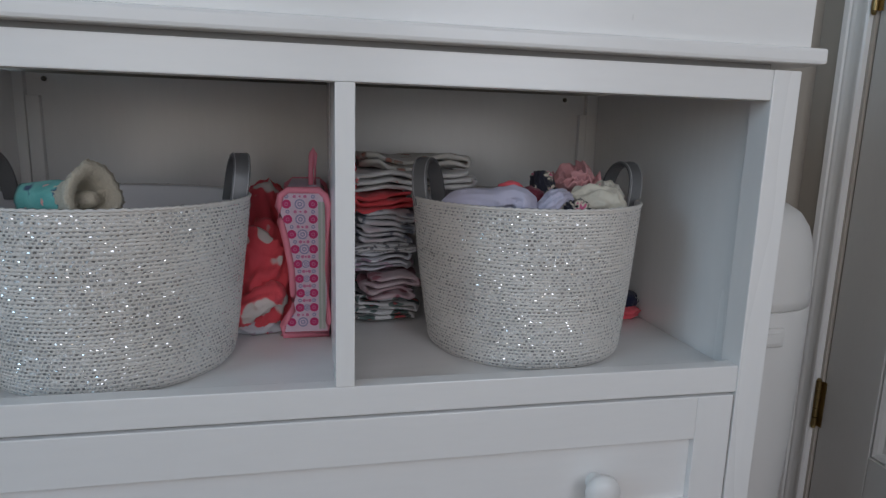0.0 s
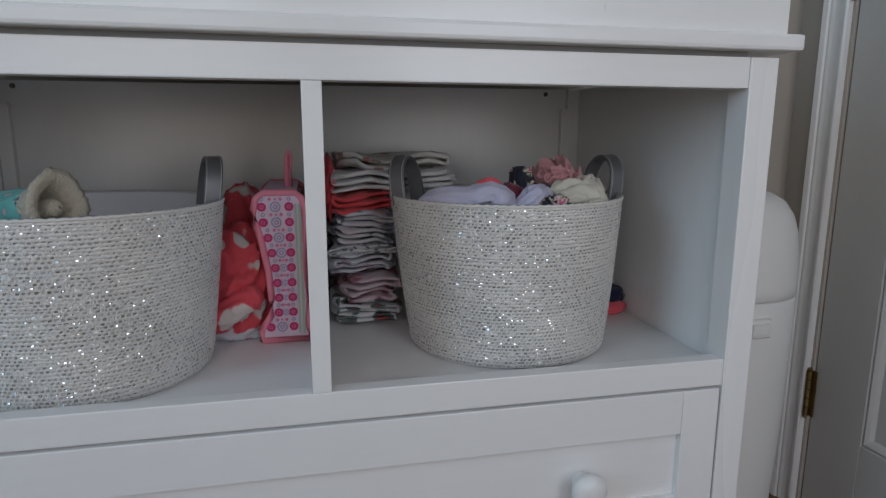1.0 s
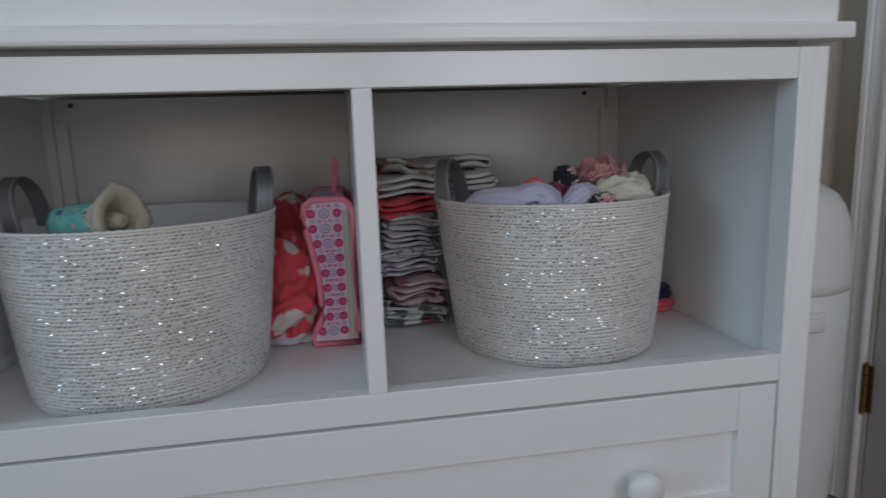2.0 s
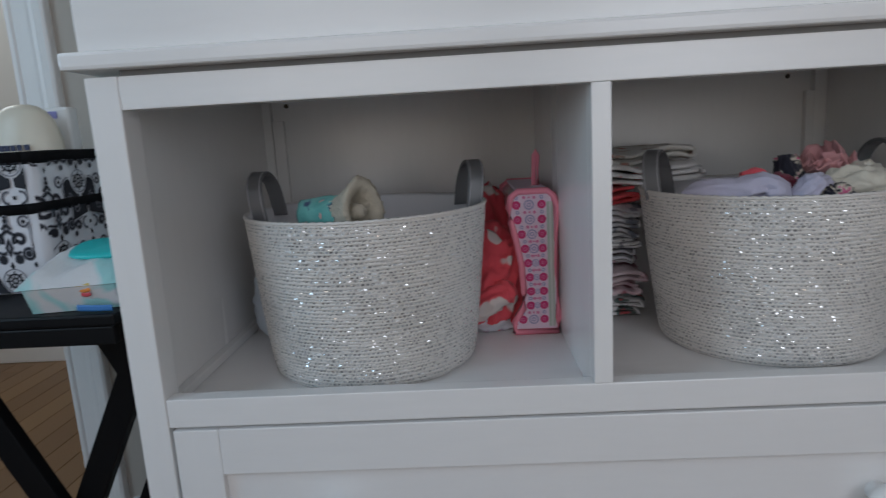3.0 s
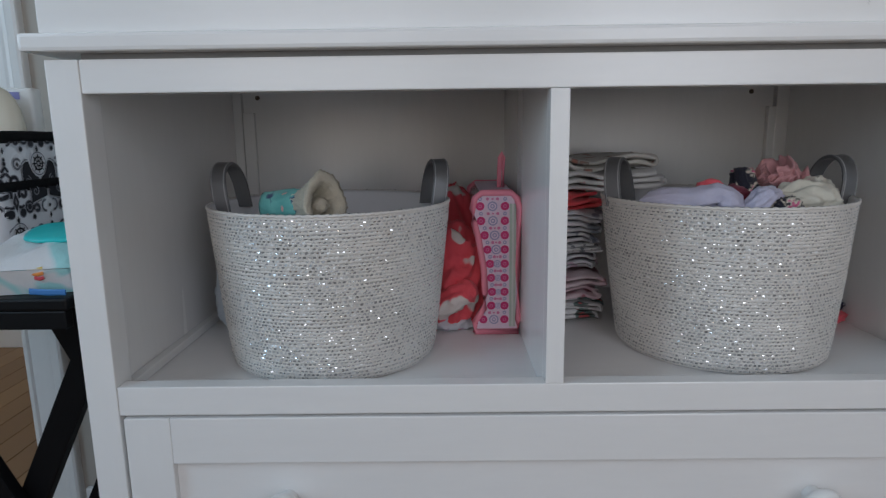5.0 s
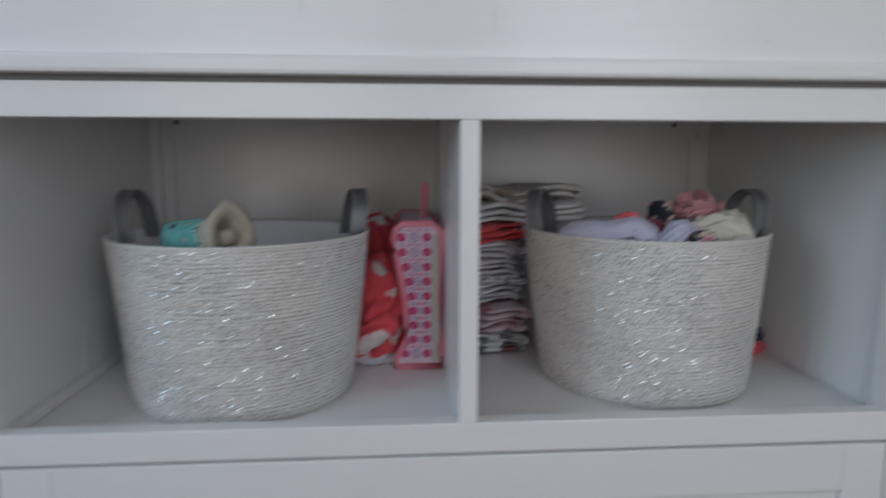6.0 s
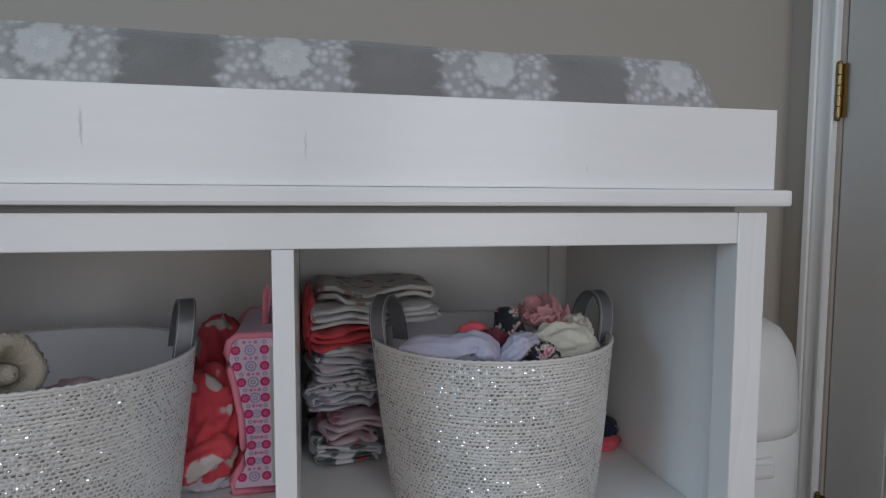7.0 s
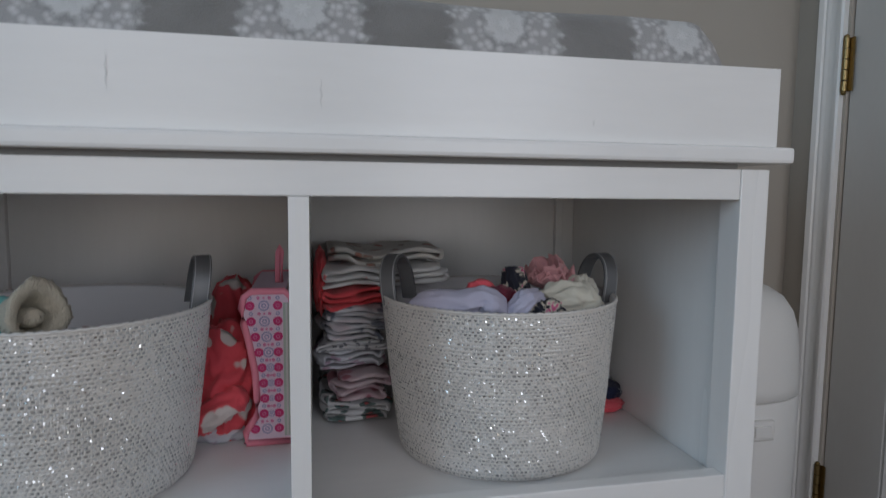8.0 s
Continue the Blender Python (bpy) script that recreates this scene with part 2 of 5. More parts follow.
CW = 0.083
tagged(part("trim_hall_doorway", casing(bmesh.new(), lambda a, p: (DX1 + a, BY - p), CW, 0, 2.12), TRIM), "white moulded casing beside the hallway doorway", "door casing", kind="structure")
tagged(part("trim_hall_doorway_far", casing(bmesh.new(), lambda a, p: (DX0 - a, BY - p), CW, 0, 2.12), TRIM), "white moulded casing on the doorway's far side", "door casing", kind="structure")
tagged(part("trim_hall_head", boxes((DX0, DX1, BY - 0.014, BY, 2.05, 2.12)), TRIM), "white casing over the hallway doorway", "door casing", kind="structure")
tagged(part("trim_door", casing(bmesh.new(), lambda a, p: (RX - p, EDY1 + 0.006 + a), 0.056, 0, 2.1), TRIM), "white moulded casing beside the panelled door", "door casing", kind="structure")
tagged(part("trim_door_far", casing(bmesh.new(), lambda a, p: (RX - p, EDY0 - 0.006 - a), 0.078, 0, 2.1), TRIM), "white moulded casing on the door's latch side", "door casing", kind="structure")
tagged(part("trim_door_head", boxes((RX - 0.014, RX, EDY0 - 0.006, EDY1 + 0.006, 2.035, 2.1)), TRIM), "white casing over the panelled door", "door casing", kind="structure")

# panelled door in the side wall, its face a little behind the casing
door = tagged(empty("door_1", RX + 0.006, EDY1, 0), "closed grey-white panelled door with brass hinges", "door", kind="structure")
DH, DW = 2.02, EDY1 - EDY0 - 0.006


def dpart(name, bm, mat_, parent=door, label="", smooth=False):
    return part(name, bm, mat_, parent, label, smooth)


dpart("stile", bevel(boxes((0, 0.035, -0.128, -0.003, 0.012, DH)), 0.002), DOOR_PAINT)
dpart("stile", bevel(boxes((0, 0.035, -DW, -DW + 0.125, 0.012, DH)), 0.002), DOOR_PAINT)
ZR = [(0.012, 0.215), (0.86, 1.02), (1.9, DH)]
for a, b in ZR:
    dpart("rail", bevel(boxes((0, 0.035, -DW + 0.125, -0.128, a, b)), 0.002), DOOR_PAINT)
dpart("mullion", bevel(boxes((0, 0.035, -DW / 2 - 0.055, -DW / 2 + 0.055, 0.215, 1.9)), 0.002), DOOR_PAINT)
for y0, y1 in ((-DW / 2 + 0.055, -0.128), (-DW + 0.125, -DW / 2 - 0.055)):
    for z0, z1 in ((0.215, 0.86), (1.02, 1.9)):
        bm = bmesh.new()
        loops = []
        for inset, x in ((0, 0.004), (0.006, 0.001), (0.012, 0.005), (0.018, 0.012), (0.05, 0.012), (0.075, 0.005)):
            loops.append([bm.verts.new((x, y, z)) for y, z in ((y0 + inset, z0 + inset), (y1 - inset, z0 + inset), (y1 - inset, z1 - inset), (y0 + inset, z1 - inset))])
        for a, b in zip(loops, loops[1:]):
            for i in range(4):
                bm.faces.new((a[i], a[(i + 1) % 4], b[(i + 1) % 4], b[i]))
        bm.faces.new(loops[-1])
        back = [bm.verts.new((0.03, v.co.y, v.co.z)) for v in loops[0]]
        for i in range(4):
            bm.faces.new((loops[0][i], loops[0][(i + 1) % 4], back[(i + 1) % 4], back[i]))
        bm.faces.new(back)
        dpart("panel", bm, DOOR_PAINT)


def hinge(z0, z1):
    bm = bmesh.new()
    box(bm, -0.0075, -0.0055, 0.003, 0.016, z0, z1)
    box(bm, -0.0075, -0.0055, -0.014, -0.003, z0, z1)
    h = (z1 - z0) / 5
    for k in range(5):
        lathe(bm, [(0.001, z0 + k * h + 0.0004), (0.0058, z0 + k * h + 0.0008), (0.0058, z0 + (k + 1) * h - 0.0008), (0.001, z0 + (k + 1) * h - 0.0004)], 12, -0.0125, 0.0, close=True)
    for z, s in ((z0, -1), (z1, 1)):
        lathe(bm, [(0.0045, z), (0.0052, z + s * 0.003), (0.003, z + s * 0.006), (0.0005, z + s * 0.007)], 12, -0.0125, 0.0)
    dpart("hinge", bm, BRASS, door, "worn brass butt hinge", True)


for zc in (0.273, 1.131, 1.83):
    hinge(zc - 0.051, zc + 0.051)

# ---------------------------------------------------------------- changing table
ZT, ZB = 0.871, 0.551         # opening's top and foot
OL, OR, WL, WR = -0.490, 0.482, -0.5245, 0.5175
ZF = 0.53                     # shelf floor
BACK = 0.525
table = tagged(empty("changing_table", 0, 0, 0), "white painted wooden changing table with open shelves above drawers", "changing table")


def tpart(name, bm, material=WHITE, parent=table, label="", w=0.0015):
    if w:
        bevel(bm, w)
    return part(name, bm, material, parent, label)


for x0, x1 in ((WL, OL), (OR, WR)):
    tpart("front_post", boxes((x0, x1, 0, 0.036, 0, 0.905)), WHITE_V)
    tpart("rear_post", boxes((x0, x1, 0.499, BACK, 0, 0.905)), WHITE_V)
for x0, x1 in ((WL + 0.006, WL + 0.02), (0.5035, 0.5145)):
    tpart("side_panel", boxes((x0, x1, 0.0365, 0.4985, 0.1, 0.904)), WHITE_V)
tpart("top_rail", boxes((OL + 0.0004, OR - 0.0004, 0.001, 0.022, ZT, 0.905)))
tpart("shelf_rail", boxes((OL + 0.0004, OR - 0.0004, 0.001, 0.022, 0.517, ZB)))
tpart("divider", boxes((-0.0095, 0.0105, 0.0005, 0.0226, ZB + 0.0003, ZT - 0.0003), (-0.0095, 0.0105, 0.0227, 0.512, ZF + 0.0005, 0.904)), WHITE_V, w=0.0008)
tpart("shelf_floor", boxes((WL + 0.0205, 0.502, 0.0225, 0.512, ZF - 0.016, ZF)), w=0)
tpart("back_panel", boxes((WL + 0.021, WR - 0.021, 0.513, 0.5215, 0.1, 0.904)), WHITE_V, w=0)
for x0, x1 in ((WL + 0.036, WL + 0.056), (WR - 0.048, WR - 0.03)):
    tpart("back_batten", boxes((x0, x1, 0.5, 0.5125, ZF + 0.001, 0.868)), WHITE_V)
for x in (-0.463, 0.441):
    bm = bmesh.new()
    lathe(bm, [(0.0002, -0.003), (0.003, -0.0028), (0.0042, -0.0015), (0.0042, 0)], 12)
    ob = part("screw", bm, SCREW, table, "dark screw head", True)
    ob.matrix_local = pose(x, 0.5128, 0.895, -90)
# strip added under the top board, its grey paints the gap's shade
tpart("gap_shade_strip", boxes((OL, OR, 0.008, 0.02, 0.9055, 0.9115)), GAP, w=0)
tpart("top_board", boxes((-0.541, 0.538, -0.013, 0.535, 0.9115, 0.9295)), w=0.004)
tray = tpart("tray_front", boxes((-0.5235, 0.5215, -0.004, 0.013, 0.9298, 1.0155)), w=0.0014)
tpart("tray_back", boxes((-0.5235, 0.5215, 0.51, 0.527, 0.9298, 1.0155)), w=0.0014)
for x0, x1 in ((-0.5235, -0.5065), (0.502, 0.519)):
    tpart("tray_side", boxes((x0, x1, 0.0135, 0.5095, 0.9298, 1.0155)), WHITE, w=0.0014)


def drawer(z0, z1):
    d = tpart("drawer", boxes((OL + 0.055, OR - 0.051, 0.009, 0.016, z0 + 0.05, z1 - 0.05)), WHITE, w=0)
    for a, b in ((OL + 0.004, OL + 0.056), (OR - 0.052, OR - 0.003)):
        part("drawer_stile", bevel(boxes((a, b, 0.0, 0.02, z0, z1)), 0.0014), WHITE_V, d)
    for a, b in ((z1 - 0.056, z1), (z0, z0 + 0.056)):
        part("drawer_rail", bevel(boxes((OL + 0.0562, OR - 0.0522, 0.0003, 0.02, a, b)), 0.0014), WHITE, d)
    for x in (-0.306, 0.303):
        bm = bmesh.new()
        lathe(bm, [(0.011, 0), (0.0105, 0.006), (0.010, 0.011), (0.013, 0.0155), (0.019, 0.019), (0.0218, 0.0245), (0.0205, 0.031), (0.015, 0.0355), (0.008, 0.0375), (0.0005, 0.038)], 32)
        k = part("knob", bm, TRIM, d, "round white painted knob", "all")
        k.matrix_local = pose(x, 0.0088, (z0 + z1) / 2 - 0.008, 90)


for x0, x1 in ((WL + 0.0205, WL + 0.033),):
    tpart("shelf_cleat", boxes((x0, x1, 0.0365, 0.4985, ZF + 0.0004, ZF + 0.012)), WHITE)
SCUFF = plain("scuffed_paint", (0.71, 0.705, 0.69), 0.55, var=0.05)
for x, z, h in ((0.0225, 0.952, 0.03), (-0.163, 0.962, 0.034), (0.3, 0.945, 0.008)):
    bm, k = bmesh.new(), 9
    edge = [[bm.verts.new((x + s * 0.0009 * math.sin(math.pi * i / k) + 0.0008 * math.sin(i * 1.9), -0.0045, z + h * i / k)) for i in range(k + 1)] for s in (-1, 1)]
    for i in range(k):
        bm.faces.new((edge[0][i], edge[1][i], edge[1][i + 1], edge[0][i + 1]))
    part("scuff", bm, SCUFF, tray, "faint grey scuff")
drawer(0.318, 0.5135)
drawer(0.112, 0.311)
tpart("bottom_rail", boxes((OL + 0.0004, OR - 0.0004, 0.001, 0.022, 0.07, 0.106)))
# board added behind the drawers, so that the slits round them look shaded
tpart("drawer_gap_shade", boxes((WL + 0.0205, WR - 0.0205, 0.03, 0.036, 0.09, 0.5)), GAP, w=0)

# ---------------------------------------------------------------- baskets
RIM, FOOT, HB = 0.162, 0.137, 0.205


def basket_radius(z):
    t = z / HB
    r = FOOT + (RIM - FOOT) * t ** 0.85
    if z < 0.009:
        r -= 0.009 - math.sqrt(max(0, 0.009 ** 2 - (0.009 - z) ** 2))
    return r


def weave_rows(n_rows, n_round, seed):
    """Cords laid round in rows, swelling and dipping in turn, with the silver thread in their dips."""
    rng = random.Random(seed)
    rows, seg = [], n_round * 4
    verts, faces, sv, sf, gv, gf = [], [], [], [], [], []
    weights = [1 + 0.09 * math.sin(k * 0.9) + 0.07 * math.sin(k * 2.3 + 1) + rng.uniform(-0.07, 0.07) for k in range(n_rows)]
    tall = [HB * w / sum(weights) for w in weights]
    ca = [(math.cos(2 * math.pi * i / seg), math.sin(2 * math.pi * i / seg)) for i in range(seg)]
    density, shift = 0.9, 0.0
    for k in range(n_rows):
        pitch = tall[k]
        z = sum(tall[:k]) + 0.5 * pitch
        r0 = basket_radius(z)
        base = len(verts)
        ph = math.pi * (k % 2) + math.pi / 4
        fat = rng.uniform(0.95, 1.08)
        for i, (c, s) in enumerate(ca):
            sw = math.sin(2 * math.pi * i / 4 + ph)
            wob = 0.0003 * math.sin(5 * 2 * math.pi * i / seg + k * 0.2) + rng.uniform(-0.00015, 0.00015)
            zz = z + 0.0006 * math.sin(3 * 2 * math.pi * i / seg + k)
            for dr, dz in ((-0.0003, 0.56), (0.0007 + 0.0004 * sw, 0.46), (0.001 + 0.0004 * sw, 0.0), (0.0007 + 0.0004 * sw, -0.46), (-0.0003, -0.56)):
                rr = r0 + dr + wob
                verts.append((rr * c, rr * s, zz + dz * pitch * 0.86 * fat))
        for i in range(seg):
            j = (i + 1) % seg
            for q in range(4):
                faces.append((base + i * 5 + q, base + i * 5 + q + 1, base + j * 5 + q + 1, base + j * 5 + q))
        if rng.random() < 0.28:
            density = rng.choice((0.6, 0.85, 0.95, 0.98))
        for i in range(n_round):
            # a cream thread crosses the gap between two silver ones
            ac = 2 * math.pi * (i + 0.5 + 0.5 * (k % 2) + rng.uniform(-0.08, 0.08)) / n_round
            zc = z + pitch * 0.5
            if zc < HB - 0.002:
                b0, rc = len(verts), basket_radius(zc) + 0.0007
                for da, dr in ((-0.0072, -0.0008), (-0.0034, 0.0004), (0.0034, 0.0004), (0.0072, -0.0008)):
                    for v in (-0.4, 0.4):
                        verts.append(((rc + dr) * math.cos(ac + da), (rc + dr) * math.sin(ac + da), zc + v * pitch))
                faces += [(b0 + 2 * q, b0 + 2 * q + 2, b0 + 2 * q + 3, b0 + 2 * q + 1) for q in range(3)]
            if rng.random() > density:
                continue
            a = 2 * math.pi * (i + 0.5 * (k % 2) + rng.uniform(-0.1, 0.1)) / n_round
            zc = z + pitch * 0.5 + 0.0006 * math.sin(3 * a + k)
            if zc > HB - 0.001:
                continue
            w, h = rng.uniform(0.0016, 0.0021), pitch * rng.uniform(0.22, 0.3)
            r = basket_radius(zc) + 0.0007
            t1, t2 = rng.gauss(0, 0.2), rng.gauss(0, 0.22)
            b0 = len(sv)
            er, et = (math.cos(a), math.sin(a)), (-math.sin(a), math.cos(a))
            for u in (-1, 0, 1):
                for v in (-1, 1):
                    out = r + u * w * t1 + v * h * t2 + (0.0005 if u == 0 else 0.0)
                    sv.append((er[0] * out + et[0] * u * w, er[1] * out + et[1] * u * w, zc + v * h))
            sf += [(b0, b0 + 2, b0 + 3, b0 + 1), (b0 + 2, b0 + 4, b0 + 5, b0 + 3)]
            if rng.random() < 0.42:
                off, zo = rng.uniform(-0.0008, 0.0008), zc + rng.uniform(-0.0003, 0.0003)
                w, h = rng.uniform(0.0006, 0.0012), rng.uniform(0.0004, 0.0007)
                t1, t2 = rng.gauss(0, 0.22), rng.gauss(0, 0.3)
                b0 = len(gv)
                for u, v in ((-1, -1), (1, -1), (1, 1), (-1, 1)):
                    out = r + 0.0007 + u * w * t1 + v * h * t2
                    gv.append((er[0] * out + et[0] * (off + u * w), er[1] * out + et[1] * (off + u * w), zo + v * h))
                gf.append((b0, b0 + 1, b0 + 2, b0 + 3))
    return verts, faces, sv, sf, gv, gf


def from_lists(name, verts, faces, material, parent, label="", smooth=True):
    me = bpy.data.meshes.new(name)
    me.from_pydata(verts, [], faces)
    me.materials.append(material)
    if smooth:
        me.shade_smooth()
    ob = new(name, me)
    ob.parent = parent
    if label:
        ob["label"] = label
    return ob


def strap(span, rise, wide, thick, drop):
    """A flat strap arched in the y-z plane, wide along x."""
    pts = [(-span, -drop)]
    for i in range(25):
        a = math.pi * i / 24
        pts.append((-span * math.cos(a) * (1.0 + 0.08 * math.sin(a)), rise * math.sin(a) ** 0.75))
    pts.append((span, -drop))
    return pts


def strap_mesh(pts, wide, thick, lift=0.0, x0=0.0, bow=0.0):
    bm, rings = bmesh.new(), []
    for i, (y, z) in enumerate(pts):
        a, b = pts[max(0, i - 1)], pts[min(len(pts) - 1, i + 1)]
        d = Vector((b[0] - a[0], b[1] - a[1])).normalized()
        n = Vector((-d.y, d.x))
        ring = []
        for u, v in ((-1, -0.5), (-0.96, -1), (0.96, -1), (1, -0.5), (1, 0.5), (0.9, 1), (0, 1.15), (-0.9, 1), (-1, 0.5)):
            q = n * (thick * 0.5 * v + lift)
            ring.append(bm.verts.new((x0 + wide * 0.5 * u + bow * z, y + q.x, z + q.y)))
        rings.append(ring)
    for a, b in zip(rings, rings[1:]):
        for k in range(len(a)):
            bm.faces.new((a[k], a[(k + 1) % len(a)], b[(k + 1) % len(a)], b[k]))
    bm.faces.new(rings[0])
    bm.faces.new(rings[-1][::-1])
    return bm


def make_basket(x, y, turn, label):
    b = tagged(empty("storage_basket", x, y, ZF + 0.0005), label, "basket", group="baskets on the shelf")
    v, f, sv, sf, gv, gf = weave_rows(48, 166, 5)
    tagged(from_lists("woven_body", v, f, CORD, b), kind="stuff")
    tagged(from_lists("silver_thread", sv, sf, SILVER, b, "glittering silver threads in the weave", False), kind="stuff")
    tagged(from_lists("glitter", gv, gf, GLITTER, b, "tiny bright glints of silver foil", False), kind="stuff")
    # grey shell added behind the cords; its tone stands for shade in the gaps
    bm = bmesh.new()
    zs = [HB * i / 12 for i in range(13)]
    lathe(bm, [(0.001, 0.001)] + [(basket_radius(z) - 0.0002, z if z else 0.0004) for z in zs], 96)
    part("backing", bm, WEAVE_SHADE, b, "", "all")
    bm = bmesh.new()
    rng = random.Random(3)
    prof = [(basket_radius(HB) - 0.0005, HB - 0.001), (basket_radius(HB) - 0.002, HB + 0.0014), (basket_radius(HB) - 0.004, HB - 0.001)]
    prof += [(basket_radius(z) - 0.0045, z) for z in reversed(zs[1:-1])] + [(0.001, 0.012)]
    lathe(bm, prof, 96)
    for vtx in bm.verts:
        if vtx.co.z < HB - 0.02:
            p = vtx.co.copy()
            k = noise.noise(p * 22) * 0.004
            vtx.co.x -= abs(k) * p.x / (Vector((p.x, p.y)).length + 1e-6)
            vtx.co.y -= abs(k) * p.y / (Vector((p.x, p.y)).length + 1e-6)
    part("liner", bm, LINER, b, "white cloth liner", "all")
    bm = bmesh.new()
    n = 360
    tube(bm, [((RIM + 0.0003) * math.cos(2 * math.pi * i / n), (RIM + 0.0003) * math.sin(2 * math.pi * i / n), HB + 0.0006 + 0.0006 * math.sin(i * 1.7)) for i in range(n + 1)], 0.0021, 6)
    part("rim_cord", bm, CORD, b, "", "all")
    rng = random.Random(9)
    sv, sf = [], []
    for i in range(300):
        a = 2 * math.pi * i / 300 + rng.uniform(-0.005, 0.005)
        er, et = Vector((math.cos(a), math.sin(a), 0)), Vector((-math.sin(a), math.cos(a), 0))
        c = er * (RIM - 0.0003) + Vector((0, 0, HB + 0.0028))
        lean = Vector((rng.gauss(0, 0.3), rng.gauss(0, 0.3), 1)).normalized()
        e2 = et.cross(lean).normalized()
        b0 = len(sv)
        for u, w in ((-1, -1), (1, -1), (1, 1), (-1, 1)):
            sv.append(tuple(c + et * u * 0.0013 + e2 * w * 0.001))
        sf.append((b0, b0 + 1, b0 + 2, b0 + 3))
    tagged(from_lists("rim_thread", sv, sf, SILVER, b, "silver threads along the rim", False), kind="stuff")
    for s in (-1, 1):
        pts = strap(0.033, 0.056, 0.022, 0.004, 0.008)
        h = part("handle", strap_mesh(pts, 0.022, 0.0042, bow=0.15), STRAP, b, "silver-grey leatherette loop handle", True)
        h.matrix_local = Matrix.Rotation(radians(12) if s > 0 else radians(168), 4, "Z") @ Matrix.Translation((RIM - 0.017, 0, HB - 0.003))
        for off in (-0.0088, 0.0088):
            part("stitching", strap_mesh(pts, 0.0009, 0.001, 0.0024, off, 0.15), STITCH, h)
    for o in b.children:
        if o.name.split(".")[0] != "handle":
            for vtx in o.data.vertices:
                vtx.co.y -= 0.016 * (1 - vtx.co.z / HB)
    b.rotation_euler.z = radians(turn)
    return b


WEAVE_SHADE = plain("weave_gap_shade", (0.37, 0.365, 0.355), 0.7, 0.0, var=0.3, scale=60, fine=900, relief=0.4)
basket_a = make_basket(-0.277, 0.204, 4, "cream woven basket with silver thread, holding a rolled blanket")
basket_b = copy_thing(basket_a, pose(0.268, 0.219, ZF + 0.0005))
tagged(basket_b, "cream woven basket with silver thread, full of crumpled baby clothes")
for o, a, twist, inset in zip([c for c in basket_b.children if c.name.split(".")[0] == "handle"], (-2, 176), (12, -28), (0.016, 0.024)):
    o.matrix_local = Matrix.Rotation(radians(a), 4, "Z") @ Matrix.Translation((RIM - inset, 0, HB - 0.003)) @ Matrix.Rotation(radians(twist), 4, "Z")

# ---------------------------------------------------------------- changing mat in the tray
MATCLOTH, _nt, _b = nodes("grey_mat_cover", 0.95)
_v = coords(_nt)
_sep = _nt.nodes.new("ShaderNodeSeparateXYZ")
_nt.links.new(_v, _sep.inputs[0])


def fmath(nt, op, a, b=None):
    n = nt.nodes.new("ShaderNodeMath")
    n.operation = op
    for i, v in enumerate((a, b)):
        if v is None:
            continue
        if hasattr(v, "is_linked"):
            nt.links.new(v, n.inputs[i])
        else:
            n.inputs[i].default_value = v
    return n.outputs[0]


# white lace bands every 0.209 m, with a flower medallion in each
_u = fmath(_nt, "SUBTRACT", fmath(_nt, "MODULO", fmath(_nt, "ADD", _sep.outputs[0], 10.4475 + 0.101), 0.209), 0.1045)
_au = fmath(_nt, "ABSOLUTE", _u)
_rag = fmath(_nt, "MULTIPLY", fmath(_nt, "SUBTRACT", noise_tex(_nt, _v, 55, 3), 0.5), 0.03)
_scal = fmath(_nt, "MULTIPLY", fmath(_nt, "ABSOLUTE", fmath(_nt, "SINE", fmath(_nt, "MULTIPLY", _sep.outputs[2], 190))), 0.008)
_band = ramp(_nt, fmath(_nt, "ADD", fmath(_nt, "ADD", _au, _rag), _scal), [(0.06, (1, 1, 1)), (0.068, (0, 0, 0))])
_vor = add(_nt, "ShaderNodeTexVoronoi", Scale=110.0)
_nt.links.new(_v, _vor.inputs["Vector"])
_lace = ramp(_nt, _vor.outputs["Distance"], [(0.15, (0.62, 0.61, 0.61)), (0.6, (0.38, 0.37, 0.37))])
_dz = fmath(_nt, "SUBTRACT", _sep.outputs[2], 0.124)
_rad = fmath(_nt, "SQRT", fmath(_nt, "ADD", fmath(_nt, "MULTIPLY", _u, _u), fmath(_nt, "MULTIPLY", _dz, _dz)))
_ang = fmath(_nt, "ARCTAN2", _u, _dz)
_pet = fmath(_nt, "ADD", fmath(_nt, "MULTIPLY", fmath(_nt, "COSINE", fmath(_nt, "MULTIPLY", _ang, 8)), 0.0018), fmath(_nt, "MULTIPLY", fmath(_nt, "SUBTRACT", noise_tex(_nt, _v, 160, 2), 0.5), 0.012))
_fl = ramp(_nt, fmath(_nt, "ADD", _rad, _pet), [(0.0, (0.66, 0.66, 0.66)), (0.007, (0.62, 0.62, 0.62)), (0.0095, (0.45, 0.45, 0.45)), (0.012, (0.6, 0.6, 0.6)), (0.022, (0.62, 0.62, 0.62)), (0.026, (0, 0, 0))])
_flm = ramp(_nt, fmath(_nt, "ADD", _rad, _pet), [(0.018, (1, 1, 1)), (0.029, (0, 0, 0))])
_grey = mixc(_nt, noise_tex(_nt, _v, 18, 4), (0.17, 0.163, 0.157), (0.29, 0.28, 0.27))
_white = mixc(_nt, _flm, _lace, _fl)
_nt.links.new(mixc(_nt, _band, _grey, _white), _b.inputs["Base Color"])
_b.inputs["Sheen Weight"].default_value = 0.3
bump(_nt, _b, noise_tex(_nt, _v, 420, 3), 0.8, 0.002)


